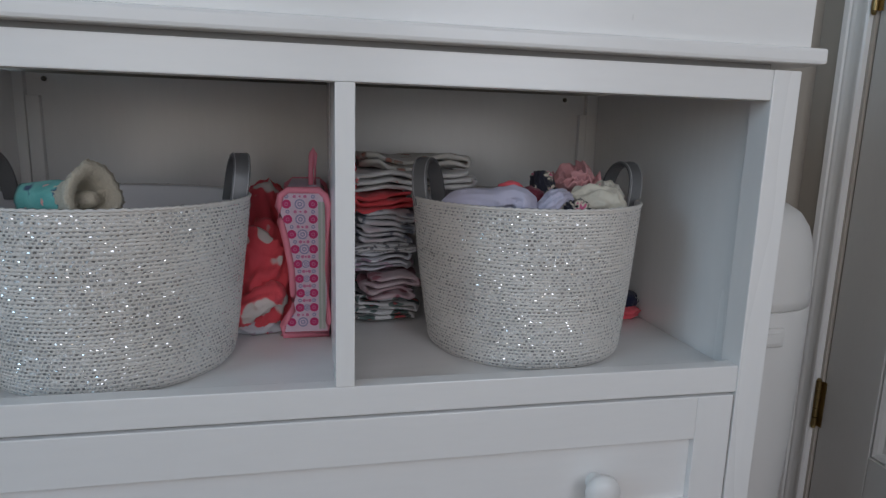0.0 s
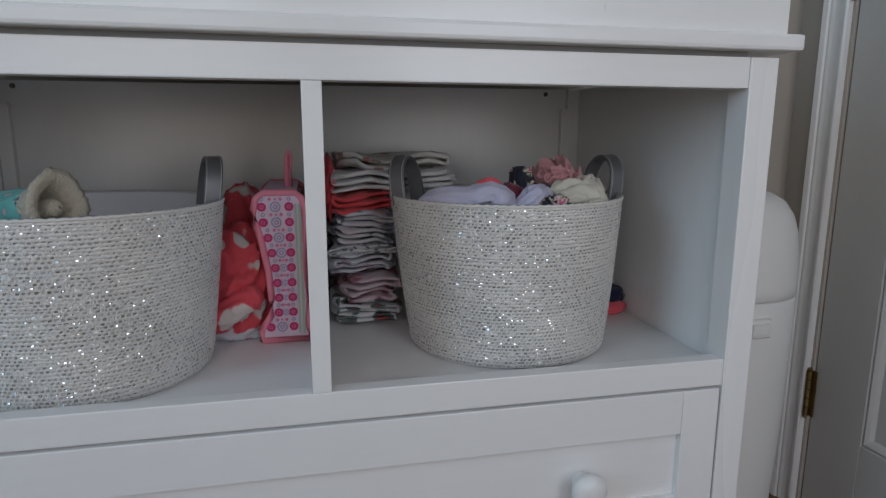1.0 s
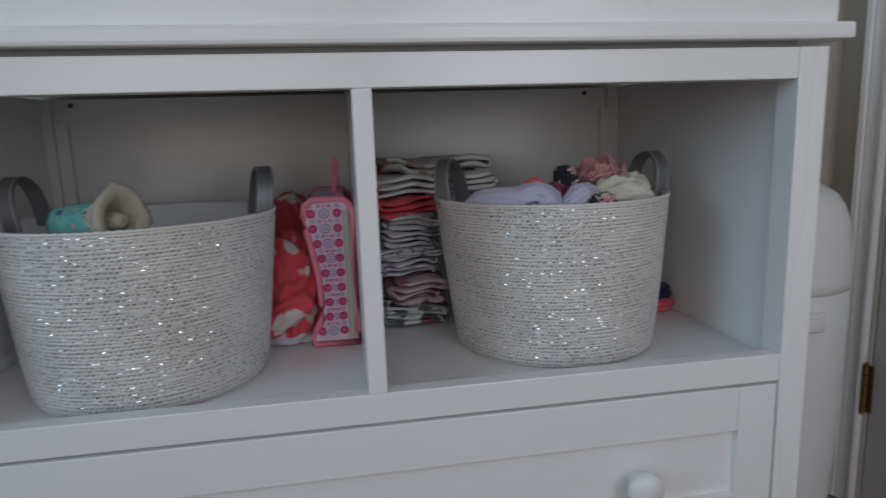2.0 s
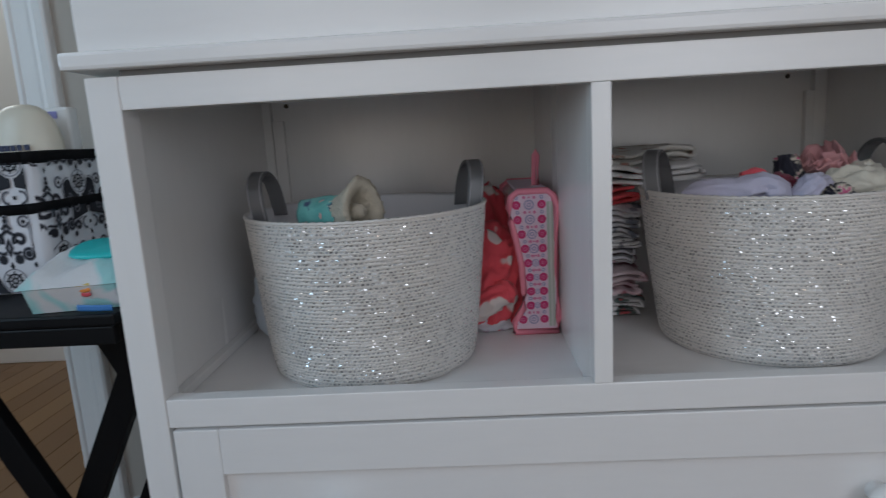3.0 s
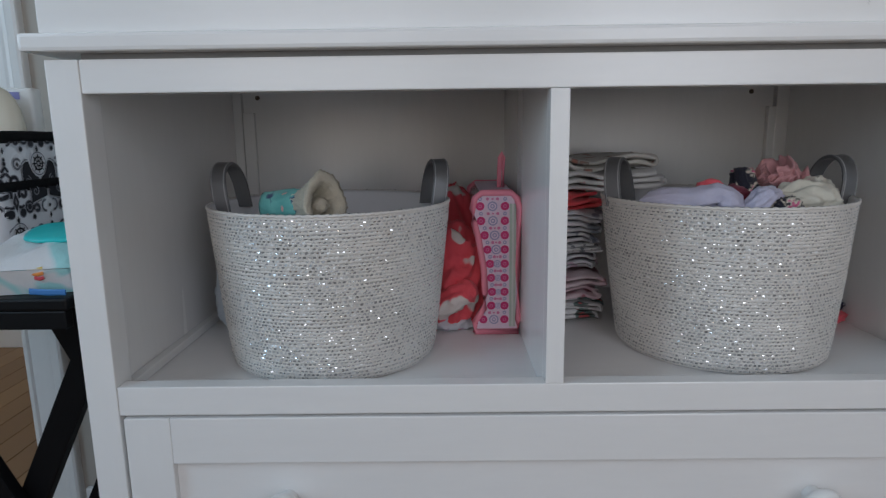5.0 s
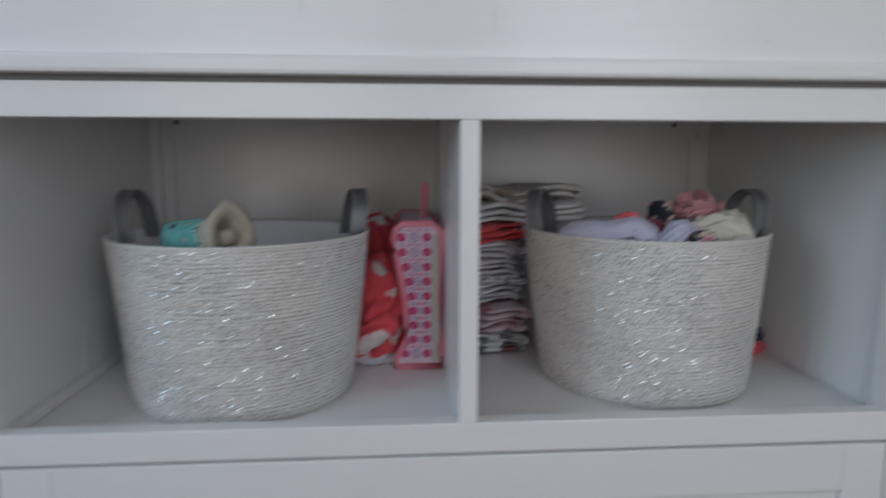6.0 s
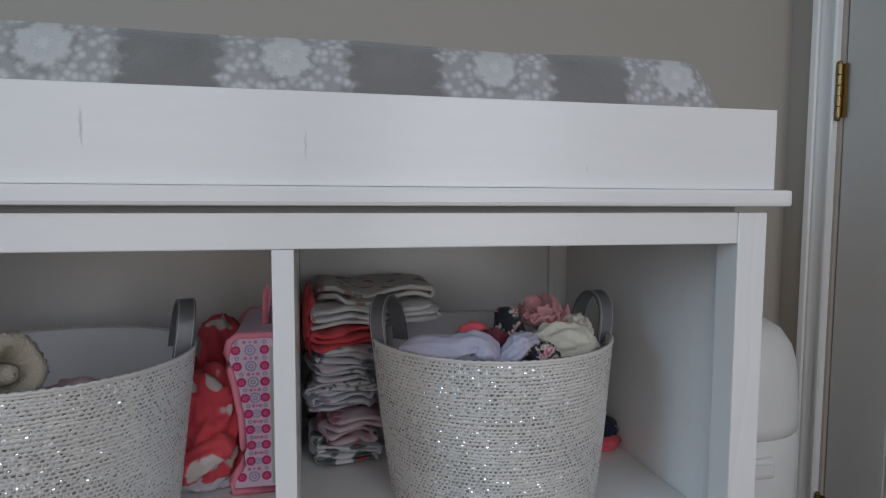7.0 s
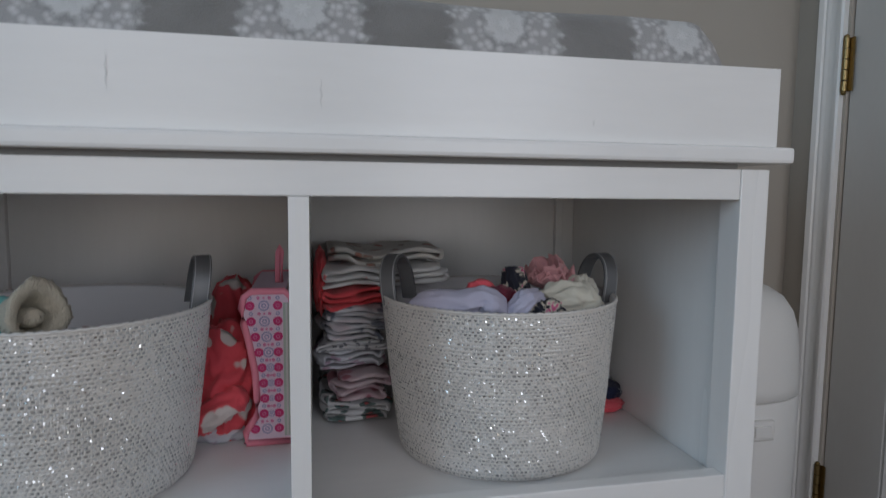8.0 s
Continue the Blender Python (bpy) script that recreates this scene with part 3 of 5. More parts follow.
def make_mat():
    """A contoured pad: high along its long edges, rounded off at its ends."""
    bm = bmesh.new()
    nx, ny = 90, 40
    x0, x1, y0, y1 = -0.5, 0.4995, 0.016, 0.5
    rows = []
    for i in range(nx + 1):
        s = i / nx
        row = []
        for j in range(ny + 1):
            q = j / ny
            ex = min(s, 1 - s) * (x1 - x0)
            end = math.sin(min(1, ex / 0.055) * math.pi / 2) ** 0.55
            edge = min(1, min(q, 1 - q) * 2 / 0.16)
            side = math.sin(edge * math.pi / 2) ** 0.5
            dip = 0.035 * math.exp(-((q - 0.5) / 0.2) ** 2)
            x = x0 + (x1 - x0) * s
            y = y0 + (y1 - y0) * q
            z = 0.145 * max(0, end) * side - dip * end + 0.003 * noise.noise(Vector((x * 6, y * 6, 0))) * end * side
            row.append(bm.verts.new((x, y, max(z, 0.0))))
        rows.append(row)
    for a, b in zip(rows, rows[1:]):
        for j in range(ny):
            bm.faces.new((a[j], b[j], b[j + 1], a[j + 1]))
    loop = [r[0] for r in rows] + rows[-1][1:] + [r[-1] for r in rows[-2::-1]] + rows[0][-2:0:-1]
    bm.faces.new(loop)
    ob = part("changing_mat", bm, MATCLOTH, None, "", "all")
    ob.location = (0, 0, 0.931)
    return tagged(ob, "grey plush changing mat with white lace flower bands", "changing mat")


make_mat()

# ---------------------------------------------------------------- cloth shapes


def crumple(name, c, r, seed, material, parent=None, amp=0.25, freq=1.6, sub=4, flat=None, label="", stretch=(1, 1, 1)):
    """A bunched piece of cloth: folds run as ridges over a rounded heap."""
    bm = bmesh.new()
    bmesh.ops.create_icosphere(bm, subdivisions=sub, radius=1)
    off = Vector((seed * 7.31, seed * 3.17, seed * 1.93))
    for v in bm.verts:
        p = v.co.copy()
        q = Vector((p.x * stretch[0], p.y * stretch[1], p.z * stretch[2]))
        w = q * freq + off
        w += Vector((noise.noise(w * 0.8), noise.noise(w * 0.8 + Vector((5, 1, 2))), noise.noise(w * 0.8 + Vector((2, 7, 4))))) * 0.9
        ridge = 1 - 2 * abs(noise.noise(w))
        fine = 1 - 2 * abs(noise.noise(w * 2.3 + off))
        d = 1 + amp * (ridge - 0.4) + amp * 0.4 * (fine - 0.4)
        v.co = Vector((c[0] + p.x * r[0] * d, c[1] + p.y * r[1] * d, c[2] + p.z * r[2] * d))
        if flat is not None and v.co.z < flat:
            v.co.z = flat + 0.0004 * (v.co.z - flat)
    return part(name, bm, material, parent, label, "all")


def sheet_section(x0, x1, z0, z1, layers, rng):
    """Centre line of a cloth folded to and fro, its loops towards x0 and x1."""
    pitch = (z1 - z0) / layers
    pts, left = [], True
    for k in range(layers):
        z = z0 + (k + 0.5) * pitch
        a = x0 + pitch * 0.6 + rng.uniform(0, 0.006)
        b = x1 - pitch * 0.6 - rng.uniform(0, 0.012)
        line = [(a + (b - a) * i / 8, z + rng.uniform(-0.0006, 0.0006)) for i in range(9)]
        if k % 2:
            line.reverse()
        pts += line
        if k < layers - 1:
            ex, s = (b, 1) if k % 2 == 0 else (a, -1)
            for i in range(1, 6):
                t = math.pi * i / 6
                pts.append((ex + s * pitch * 0.62 * math.sin(t), z + pitch * 0.5 * (1 - math.cos(t))))
    return pts, pitch


def folded_cloth(name, box6, layers, material, seed, label, category="baby clothing", group=""):
    """A folded garment, its cut edges to the front and its folds to the sides."""
    rng = random.Random(seed)
    x0, x1, y0, y1, z0, z1 = box6
    pts, pitch = sheet_section(x0, x1, z0, z1, layers, rng)
    th = pitch * 0.84
    n, ny = len(pts), 22
    bm, rings = bmesh.new(), []
    off = Vector((seed * 3.3, seed * 1.7, 0))
    for j in range(ny + 1):
        y = y0 + (y1 - y0) * j / ny
        up, dn = [], []
        for i, (x, z) in enumerate(pts):
            a, b = pts[max(0, i - 1)], pts[min(n - 1, i + 1)]
            d = Vector((b[0] - a[0], b[1] - a[1])).normalized()
            nn = Vector((-d.y, d.x))
            k = noise.noise(Vector((x * 38, y * 30, z * 25)) + off)
            h = noise.noise(Vector((x * 14, y * 18, 1.3)) + off)
            yy = y + (0.026 * noise.noise(Vector((i * 0.22, seed, z * 60))) * (1 - j / 5) if j < 5 else 0)
            puff = 0.5 + 0.5 * math.sin(math.pi * min(1, (j + 0.35) / 4) / 2)
            t = th * puff * (1 + 0.45 * k)
            front = max(0.0, 1 - j / 7)
            sag = noise.noise(Vector((x * 22, seed * 2.7, 0.4)))
            xx, zz = x + 0.014 * h + 0.014 * k * front, z + 0.0045 * k + 0.003 * h + front * 0.012 * sag
            up.append(bm.verts.new((xx + nn.x * t / 2, yy, max(zz + nn.y * t / 2, z0 - 0.003 * (seed > 1) + 0.0002))))
            dn.append(bm.verts.new((xx - nn.x * t / 2, yy, max(zz - nn.y * t / 2, z0 - 0.003 * (seed > 1) + 0.0002))))
        rings.append((up, dn))
    for (u0, d0), (u1, d1) in zip(rings, rings[1:]):
        for i in range(n - 1):
            bm.faces.new((u0[i], u0[i + 1], u1[i + 1], u1[i]))
            bm.faces.new((d0[i], d1[i], d1[i + 1], d0[i + 1]))
        for i in (0, n - 1):
            bm.faces.new((u0[i], u1[i], d1[i], d0[i]))
    for u, d in (rings[0], rings[-1]):
        for i in range(n - 1):
            bm.faces.new((u[i], d[i], d[i + 1], u[i + 1]))
    return tagged(part(name, bm, material, None, "", "all"), label, category, group)


def solid_cloth(name, colour, var=0.12, relief=0.5):
    return fabric(name, [(0.3, tuple(c * (1 - var) for c in colour)), (0.7, colour)], 18, 1300, "noise", relief)


W = (0.7, 0.69, 0.69)
CORAL_OWL = fabric("coral_print", [(0.0, (0.7, 0.62, 0.58)), (0.25, (0.72, 0.62, 0.58)), (0.3, (0.82, 0.09, 0.115)), (1.0, (0.86, 0.1, 0.125))], 16)
CORAL = solid_cloth("coral_jersey", (0.8, 0.085, 0.1))
FLORAL = fabric("white_floral", [(0.0, (0.5, 0.06, 0.06)), (0.2, (0.5, 0.1, 0.1)), (0.25, (0.06, 0.1, 0.09)), (0.42, (0.16, 0.21, 0.2)), (0.46, W), (1.0, W)], 30)
MAUVE = fabric("mauve_print", [(0.0, (0.2, 0.03, 0.05)), (0.32, (0.36, 0.12, 0.15)), (0.38, (0.5, 0.32, 0.36)), (0.5, (0.56, 0.4, 0.43)), (1.0, (0.66, 0.56, 0.58))], 26)
LILACW = fabric("white_lilac_print", [(0.0, (0.42, 0.24, 0.32)), (0.34, (0.52, 0.38, 0.48)), (0.4, (0.66, 0.66, 0.7)), (1.0, (0.7, 0.7, 0.73))], 30)
STRIPE = fabric("grey_speckle", [(0.0, (0.14, 0.13, 0.15)), (0.3, (0.2, 0.2, 0.22)), (0.38, (0.62, 0.61, 0.62)), (1.0, (0.68, 0.67, 0.67))], 95)
GREYP = fabric("grey_leaf_print", [(0.0, (0.1, 0.11, 0.14)), (0.4, (0.2, 0.21, 0.25)), (0.46, (0.5, 0.5, 0.53)), (0.6, (0.62, 0.61, 0.63)), (1.0, (0.6, 0.5, 0.52))], 31)
WHITEP = fabric("white_dot_print", [(0.0, (0.75, 0.12, 0.12)), (0.2, (0.7, 0.2, 0.2)), (0.23, (0.72, 0.71, 0.7)), (1.0, (0.74, 0.73, 0.72))], 28)
FEATHER = fabric("ivory_feather_print", [(0.0, (0.2, 0.15, 0.12)), (0.16, (0.5, 0.22, 0.17)), (0.29, (0.35, 0.31, 0.27)), (0.33, (0.66, 0.64, 0.6)), (1.0, (0.68, 0.66, 0.62))], 30)
LAVENDER = solid_cloth("lavender_cotton", (0.56, 0.55, 0.69), 0.1)
CREAM = fabric("cream_print", [(0.0, (0.35, 0.1, 0.09)), (0.07, (0.3, 0.28, 0.2)), (0.11, (0.66, 0.63, 0.53)), (1.0, (0.7, 0.67, 0.57))], 24)
ROSE = solid_cloth("rose_tulle", (0.76, 0.38, 0.39), 0.25, 0.7)
DARKFLORAL = fabric("navy_floral", [(0.0, (0.75, 0.12, 0.25)), (0.24, (0.65, 0.16, 0.3)), (0.3, (0.7, 0.64, 0.52)), (0.42, (0.015, 0.016, 0.03)), (1.0, (0.012, 0.013, 0.025))], 48)
BERRY = solid_cloth("berry_knit", (0.2, 0.02, 0.05), 0.3)
NEON = solid_cloth("neon_coral_knit", (0.95, 0.13, 0.17))
OLIVE = solid_cloth("olive_cloth", (0.35, 0.31, 0.06))
TEAL = fabric("teal_print", [(0.0, (0.72, 0.3, 0.27)), (0.14, (0.62, 0.36, 0.32)), (0.19, (0.1, 0.36, 0.34)), (0.62, (0.16, 0.48, 0.44)), (0.75, (0.05, 0.08, 0.16))], 42)
FLEECE = plain("cream_fleece", (0.68, 0.62, 0.5), 0.95, var=0.25, scale=120, fine=500, relief=1.0, depth=0.004)
PALEPINK = solid_cloth("pale_pink_knit", (0.62, 0.45, 0.46))
PALEBLUE = solid_cloth("pale_blue_cloth", (0.6, 0.66, 0.72))
NAVY = fabric("navy_sock", [(0.0, (0.8, 0.8, 0.8)), (0.12, (0.7, 0.7, 0.7)), (0.16, (0.012, 0.016, 0.05)), (1.0, (0.015, 0.02, 0.06))], 60)

# ---------------------------------------------------------------- stack of folded clothes
G = "stack of folded baby clothes"
folded_cloth("folded_garment", (0.024, 0.128, 0.292, 0.47, ZF + 0.0005, 0.57), 5, FLORAL, 1, "folded white cotton garment with dark floral print, lying on the shelf", group=G)
folded_cloth("folded_garment", (0.04, 0.124, 0.276, 0.46, 0.571, 0.608), 4, MAUVE, 2, "folded mauve and white printed garment with dark red patches", group=G)
folded_cloth("folded_garment", (0.02, 0.12, 0.296, 0.47, 0.609, 0.64), 4, LILACW, 3, "folded white garment with a faint lilac print", group=G)
folded_cloth("folded_garment", (0.026, 0.118, 0.288, 0.46, 0.641, 0.656), 3, STRIPE, 4, "thin folded white garment with dark speckles", group=G)
folded_cloth("folded_garment", (0.022, 0.116, 0.284, 0.46, 0.657, 0.706), 6, GREYP, 5, "loosely rolled white garment with grey leaf print", group=G)
folded_cloth("folded_garment", (0.02, 0.116, 0.286, 0.46, 0.707, 0.735), 3, CORAL, 7, "folded coral red jersey garment in the stack", group=G)
folded_cloth("folded_garment", (0.03, 0.215, 0.278, 0.46, 0.738, 0.768), 3, WHITEP, 8, "folded white garment with small coral dots", group=G)
folded_cloth("folded_garment", (0.026, 0.212, 0.3, 0.48, 0.769, 0.789), 2, FEATHER, 9, "folded ivory garment with brown feather print on top", group=G)
crumple("draped_cloth", (0.0245, 0.375, 0.735), (0.011, 0.08, 0.05), 3, CORAL, amp=0.2)
tagged(bpy.data.objects["draped_cloth"], "coral cloth tucked between the stack and the divider", "baby clothing")

# ---------------------------------------------------------------- clothes in the full basket
GB = "clothes in the basket"


def heap(name, c, r, seed, material, label, **k):
    return tagged(crumple(name, c, r, seed, material, **k), label, "baby clothing", GB)


def bent_cloth(name, pts, r, material, label, seed, flat=0.7, group=GB, category="baby clothing"):
    """A sleeve-like twist of cloth along a line, pleated lengthwise."""
    bm = bmesh.new()
    n, m = 60, 36
    P = [Vector(p) for p in pts]
    rings = []
    for i in range(n + 1):
        s = i / n * (len(P) - 1)
        k = min(int(s), len(P) - 2)
        f = s - k
        p0, p1, p2, p3 = P[max(k - 1, 0)], P[k], P[k + 1], P[min(k + 2, len(P) - 1)]
        q = 0.5 * ((2 * p1) + (p2 - p0) * f + (2 * p0 - 5 * p1 + 4 * p2 - p3) * f * f + (3 * p1 - p0 - 3 * p2 + p3) * f ** 3)
        d = (p2 - p1).normalized()
        u = (Vector((0, 0, 1)) - d * d.z).normalized()
        w = d.cross(u)
        taper = min(1, 0.55 + 3 * min(i / n, 1 - i / n))
        ring = []
        for j in range(m):
            a = 2 * math.pi * j / m
            pl = 1 + 0.42 * (1 - 2 * abs(noise.noise(Vector((math.cos(a) * 2.1, math.sin(a) * 2.1, i * 0.06 + seed * 5))))) - 0.1
            pl += 0.2 * (0.5 - abs(noise.noise(Vector((math.cos(a) * 4.7, math.sin(a) * 4.7, i * 0.13 + seed * 3)))))
            ring.append(bm.verts.new(q + (u * math.sin(a) * flat + w * math.cos(a)) * r * taper * pl))
        rings.append(ring)
    for a, b in zip(rings, rings[1:]):
        for j in range(m):
            bm.faces.new((a[j], a[(j + 1) % m], b[(j + 1) % m], b[j]))
    bm.faces.new(rings[0][::-1])
    bm.faces.new(rings[-1])
    return tagged(part(name, bm, material, None, "", "all"), label, category, group)


heap("crumpled_clothes", (0.272, 0.215, 0.64), (0.128, 0.128, 0.085), 2, LILACW, "white printed clothes bunched in the basket's depth", amp=0.1, sub=5)
bent_cloth("lavender_garment", [(0.145, 0.16, 0.722), (0.158, 0.14, 0.738), (0.19, 0.122, 0.74), (0.222, 0.115, 0.744), (0.243, 0.108, 0.722)], 0.019, LAVENDER, "lavender cotton garment draped over the basket's edge", 1)
bent_cloth("lavender_sleeve", [(0.243, 0.1, 0.715), (0.258, 0.102, 0.735), (0.277, 0.11, 0.75), (0.29, 0.13, 0.735)], 0.0125, LAVENDER, "lavender cotton sleeve folded over dark cloth", 2)
heap("olive_garment", (0.203, 0.118, 0.722), (0.017, 0.013, 0.02), 5, OLIVE, "scrap of olive yellow cloth under the lavender garment")
heap("coral_knit", (0.226, 0.16, 0.744), (0.021, 0.015, 0.019), 6, NEON, "bright coral knitted cloth poking out of the basket", amp=0.18)
heap("berry_garment", (0.247, 0.142, 0.737), (0.022, 0.018, 0.018), 7, BERRY, "dark berry red cloth in the basket", amp=0.4, freq=2.2)
bent_cloth("floral_headband", [(0.272, 0.165, 0.72), (0.276, 0.18, 0.755), (0.283, 0.19, 0.771), (0.292, 0.19, 0.75), (0.296, 0.175, 0.72)], 0.0115, DARKFLORAL, "dark navy floral cloth knotted into a peak", 4, 0.8)
heap("floral_garment", (0.294, 0.112, 0.722), (0.026, 0.022, 0.022), 9, DARKFLORAL, "navy garment with pink flowers, crumpled", amp=0.4, freq=2.2, sub=5)
heap("cream_garment", (0.343, 0.15, 0.728), (0.046, 0.03, 0.03), 11, CREAM, "cream printed garment, softly crumpled at the rim", amp=0.3, freq=1.5, sub=5)
heap("cream_fold", (0.377, 0.185, 0.733), (0.021, 0.032, 0.03), 12, CREAM, "fold of cream cloth beside the handle", amp=0.25, freq=1.4, sub=5)


def rosette(c, r, seed):
    """Tulle gathered into ruffled petals."""
    rng = random.Random(seed)
    root = tagged(empty("tulle_flower", *c), "rose pink tulle flower with ruffled petals", "hair bow", GB)
    for k in range(11):
        bm = bmesh.new()
        ang, tilt = k * 2.4 + rng.uniform(-0.3, 0.3), rng.uniform(0.15, 1.15)
        s = r * rng.uniform(0.75, 1.05)
        nu, nv, th = 18, 9, 0.0012
        grid = [[], []]
        for side in (0, 1):
            for i in range(nu + 1):
                a = (i / nu - 0.5) * 2.3
                row = []
                for j in range(nv + 1):
                    q = j / nv
                    ruf = 0.16 * q * q * math.sin(a * 7 + k) + 0.08 * q * math.sin(a * 13 + 2 * k)
                    p = Vector((math.sin(a) * q * s * 0.8, math.cos(a) * q * s, (0.35 * q * q + ruf) * s + side * th))
                    row.append(bm.verts.new(p))
                grid[side].append(row)
        for side in (0, 1):
            g = grid[side]
            for i in range(nu):
                for j in range(nv):
                    bm.faces.new((g[i][j], g[i + 1][j], g[i + 1][j + 1], g[i][j + 1]))
        for i in range(nu):
            bm.faces.new((grid[0][i][nv], grid[0][i + 1][nv], grid[1][i + 1][nv], grid[1][i][nv]))
        ob = part("petal", bm, ROSE, root, "", "all")
        ob.matrix_local = Matrix.Rotation(ang, 4, "Z") @ Matrix.Rotation(tilt, 4, "X")
    return root


rosette((0.335, 0.2, 0.742), 0.045, 4)

# ---------------------------------------------------------------- rolled blanket and soft things in the other basket
roll = tagged(empty("rolled_blanket", -0.29, 0.115, 0.74), "rolled baby blanket, teal printed outside and cream fleece inside", "blanket")


def roll_tube(r0, r1, length, wall_, seed, n=40, m=16, peak=0.0, rough=0.03):
    """A wall of cloth round the x axis, open towards +x."""
    bm, rings = bmesh.new(), []
    prof = [(0.0, 0.001), (0.001, r0 * 0.8), (0.004, r0)] + [(length * i / m, r0 + (r1 - r0) * (i / m) ** 1.6) for i in range(1, m + 1)]
    prof += [(length + 0.002, r1 - wall_ * 0.5), (length - 0.001, r1 - wall_)] + [(length * (1 - i / 6), (r0 + (r1 - r0) * (1 - i / 6) ** 1.6) - wall_) for i in range(1, 6)] + [(0.006, 0.001)]
    for x, r in prof:
        ring = []
        for j in range(n):
            a = 2 * math.pi * j / n
            q = 1 + 0.1 * noise.noise(Vector((math.cos(a) * 1.5 + seed, math.sin(a) * 1.5, x * 30)))
            q += rough * noise.noise(Vector((math.cos(a) * 9 + seed, math.sin(a) * 9, x * 230))) + rough * 0.7 * noise.noise(Vector((math.cos(a) * 19, math.sin(a) * 19 + seed, x * 480)))
            q += peak * (x / length) * math.exp(-((a - math.pi / 2) / 0.5) ** 2)
            ring.append(bm.verts.new((x, r * q * math.cos(a), r * q * math.sin(a))))
        rings.append(ring)
    for a, b in zip(rings, rings[1:]):
        for j in range(n):
            bm.faces.new((a[j], a[(j + 1) % n], b[(j + 1) % n], b[j]))
    return bm


o = part("teal_cover", roll_tube(0.0215, 0.0235, 0.062, 0.008, 1), TEAL, roll, "teal cloth with a small coral and navy print", "all")
o.matrix_local = pose(-0.058, 0.022, -0.005, 0, -4, -22)
o = part("fleece_end", roll_tube(0.023, 0.033, 0.042, 0.012, 6, 96, 26, 0.3, 0.09), FLEECE, roll, "cream fleece turned open at the end", "all")
o.matrix_local = pose(-0.006, 0.003, -0.002, 0, -8, -38)
bm = bmesh.new()
lathe(bm, [(0.0105, -0.012), (0.0112, 0.0), (0.009, 0.01), (0.0055, 0.0155), (0.001, 0.017)], 20)
o = part("fleece_core", bm, FLEECE, roll, "", "all")
o.matrix_local = pose(0.014, -0.012, 0.001, 0, 82, -38)
heap("pink_knit", (-0.228, 0.158, 0.688), (0.034, 0.03, 0.03), 21, PALEPINK, "pale pink knitted baby clothes in the basket", amp=0.2)
heap("pink_knit", (-0.183, 0.185, 0.682), (0.028, 0.03, 0.024), 22, PALEPINK, "pale pink knitted baby clothes in the basket", amp=0.2)
heap("crumpled_clothes", (-0.277, 0.205, 0.605), (0.122, 0.122, 0.085), 23, LINER, "white clothes filling the basket's lower half", amp=0.1, sub=5)

# ---------------------------------------------------------------- coral blanket, soft things beside the baskets
blanket = tagged(empty("coral_blanket"), "coral red blanket with white animal print, bunched upright", "blanket")
crumple("upright_fold", (-0.106, 0.378, 0.632), (0.046, 0.06, 0.108), 31, CORAL_OWL, blanket, amp=0.13, freq=1.2, sub=5, flat=ZF + 0.0005, stretch=(1.3, 1.3, 0.7))
crumple("front_fold", (-0.108, 0.29, 0.6), (0.05, 0.044, 0.082), 34, CORAL_OWL, blanket, amp=0.26, freq=1.3, sub=5, flat=ZF + 0.0005, stretch=(1, 1, 1.8))
bent_cloth("hem_fold", [(-0.152, 0.262, 0.552), (-0.128, 0.245, 0.57), (-0.1, 0.243, 0.59), (-0.078, 0.252, 0.6)], 0.019, CORAL_OWL, "", 8, 0.8, "", "")
bpy.data.objects["hem_fold"].parent = blanket
tagged(crumple("white_cloth", (-0.118, 0.288, ZF + 0.01), (0.05, 0.04, 0.014), 33, LILACW, flat=ZF + 0.0005), "white cloth lying beneath the coral blanket", "baby clothing")
tagged(crumple("blue_cloth", (-0.447, 0.3, 0.585), (0.032, 0.05, 0.06), 35, PALEBLUE, flat=ZF + 0.0005), "pale blue cloth stuffed beside the basket", "baby clothing")
tagged(crumple("navy_sock", (0.472, 0.305, ZF + 0.026), (0.034, 0.03, 0.016), 36, NAVY, flat=ZF + 0.016), "navy baby socks with white spots", "socks")
tagged(crumple("pink_sock", (0.466, 0.285, ZF + 0.01), (0.034, 0.026, 0.011), 37, NEON, flat=ZF + 0.0005), "neon pink baby sock lying on the shelf", "socks")
tagged(crumple("white_sock", (0.468, 0.32, ZF + 0.046), (0.026, 0.026, 0.012), 38, LINER, flat=ZF + 0.034), "white baby sock on the small pile", "socks")

# ---------------------------------------------------------------- clear case with a pink patterned gusset
VINYL, _nt, _b = nodes("clear_pink_vinyl", 0.18)
_b.inputs["Base Color"].default_value = (0.85, 0.55, 0.58, 1)
_b.inputs["Transmission Weight"].default_value = 0.55
_b.inputs["IOR"].default_value = 1.2
bump(_nt, _b, noise_tex(_nt, coords(_nt), 40, 3), 0.4, 0.003)
PIPING = plain("coral_piping", (0.93, 0.29, 0.38), 0.55, var=0.12, scale=40, fine=500, relief=0.3)
GUSSET = plain("pale_pink_print_cloth", (0.84, 0.66, 0.77), 0.6, var=0.14, scale=70, fine=600, relief=0.2)
DOT = plain("magenta_print", (0.62, 0.03, 0.17), 0.6, var=0.1)
RING = plain("lilac_print", (0.42, 0.37, 0.55), 0.6, var=0.1)
MIDP = plain("pink_print", (0.72, 0.22, 0.4), 0.6, var=0.1)
ZIPT = plain("pale_green_zip_tape", (0.5, 0.55, 0.48), 0.7, var=0.15, stretch=(1, 1, 8), fine=300)
ZIPC = plain("white_zip_coil", (0.66, 0.64, 0.62), 0.4, var=0.1)
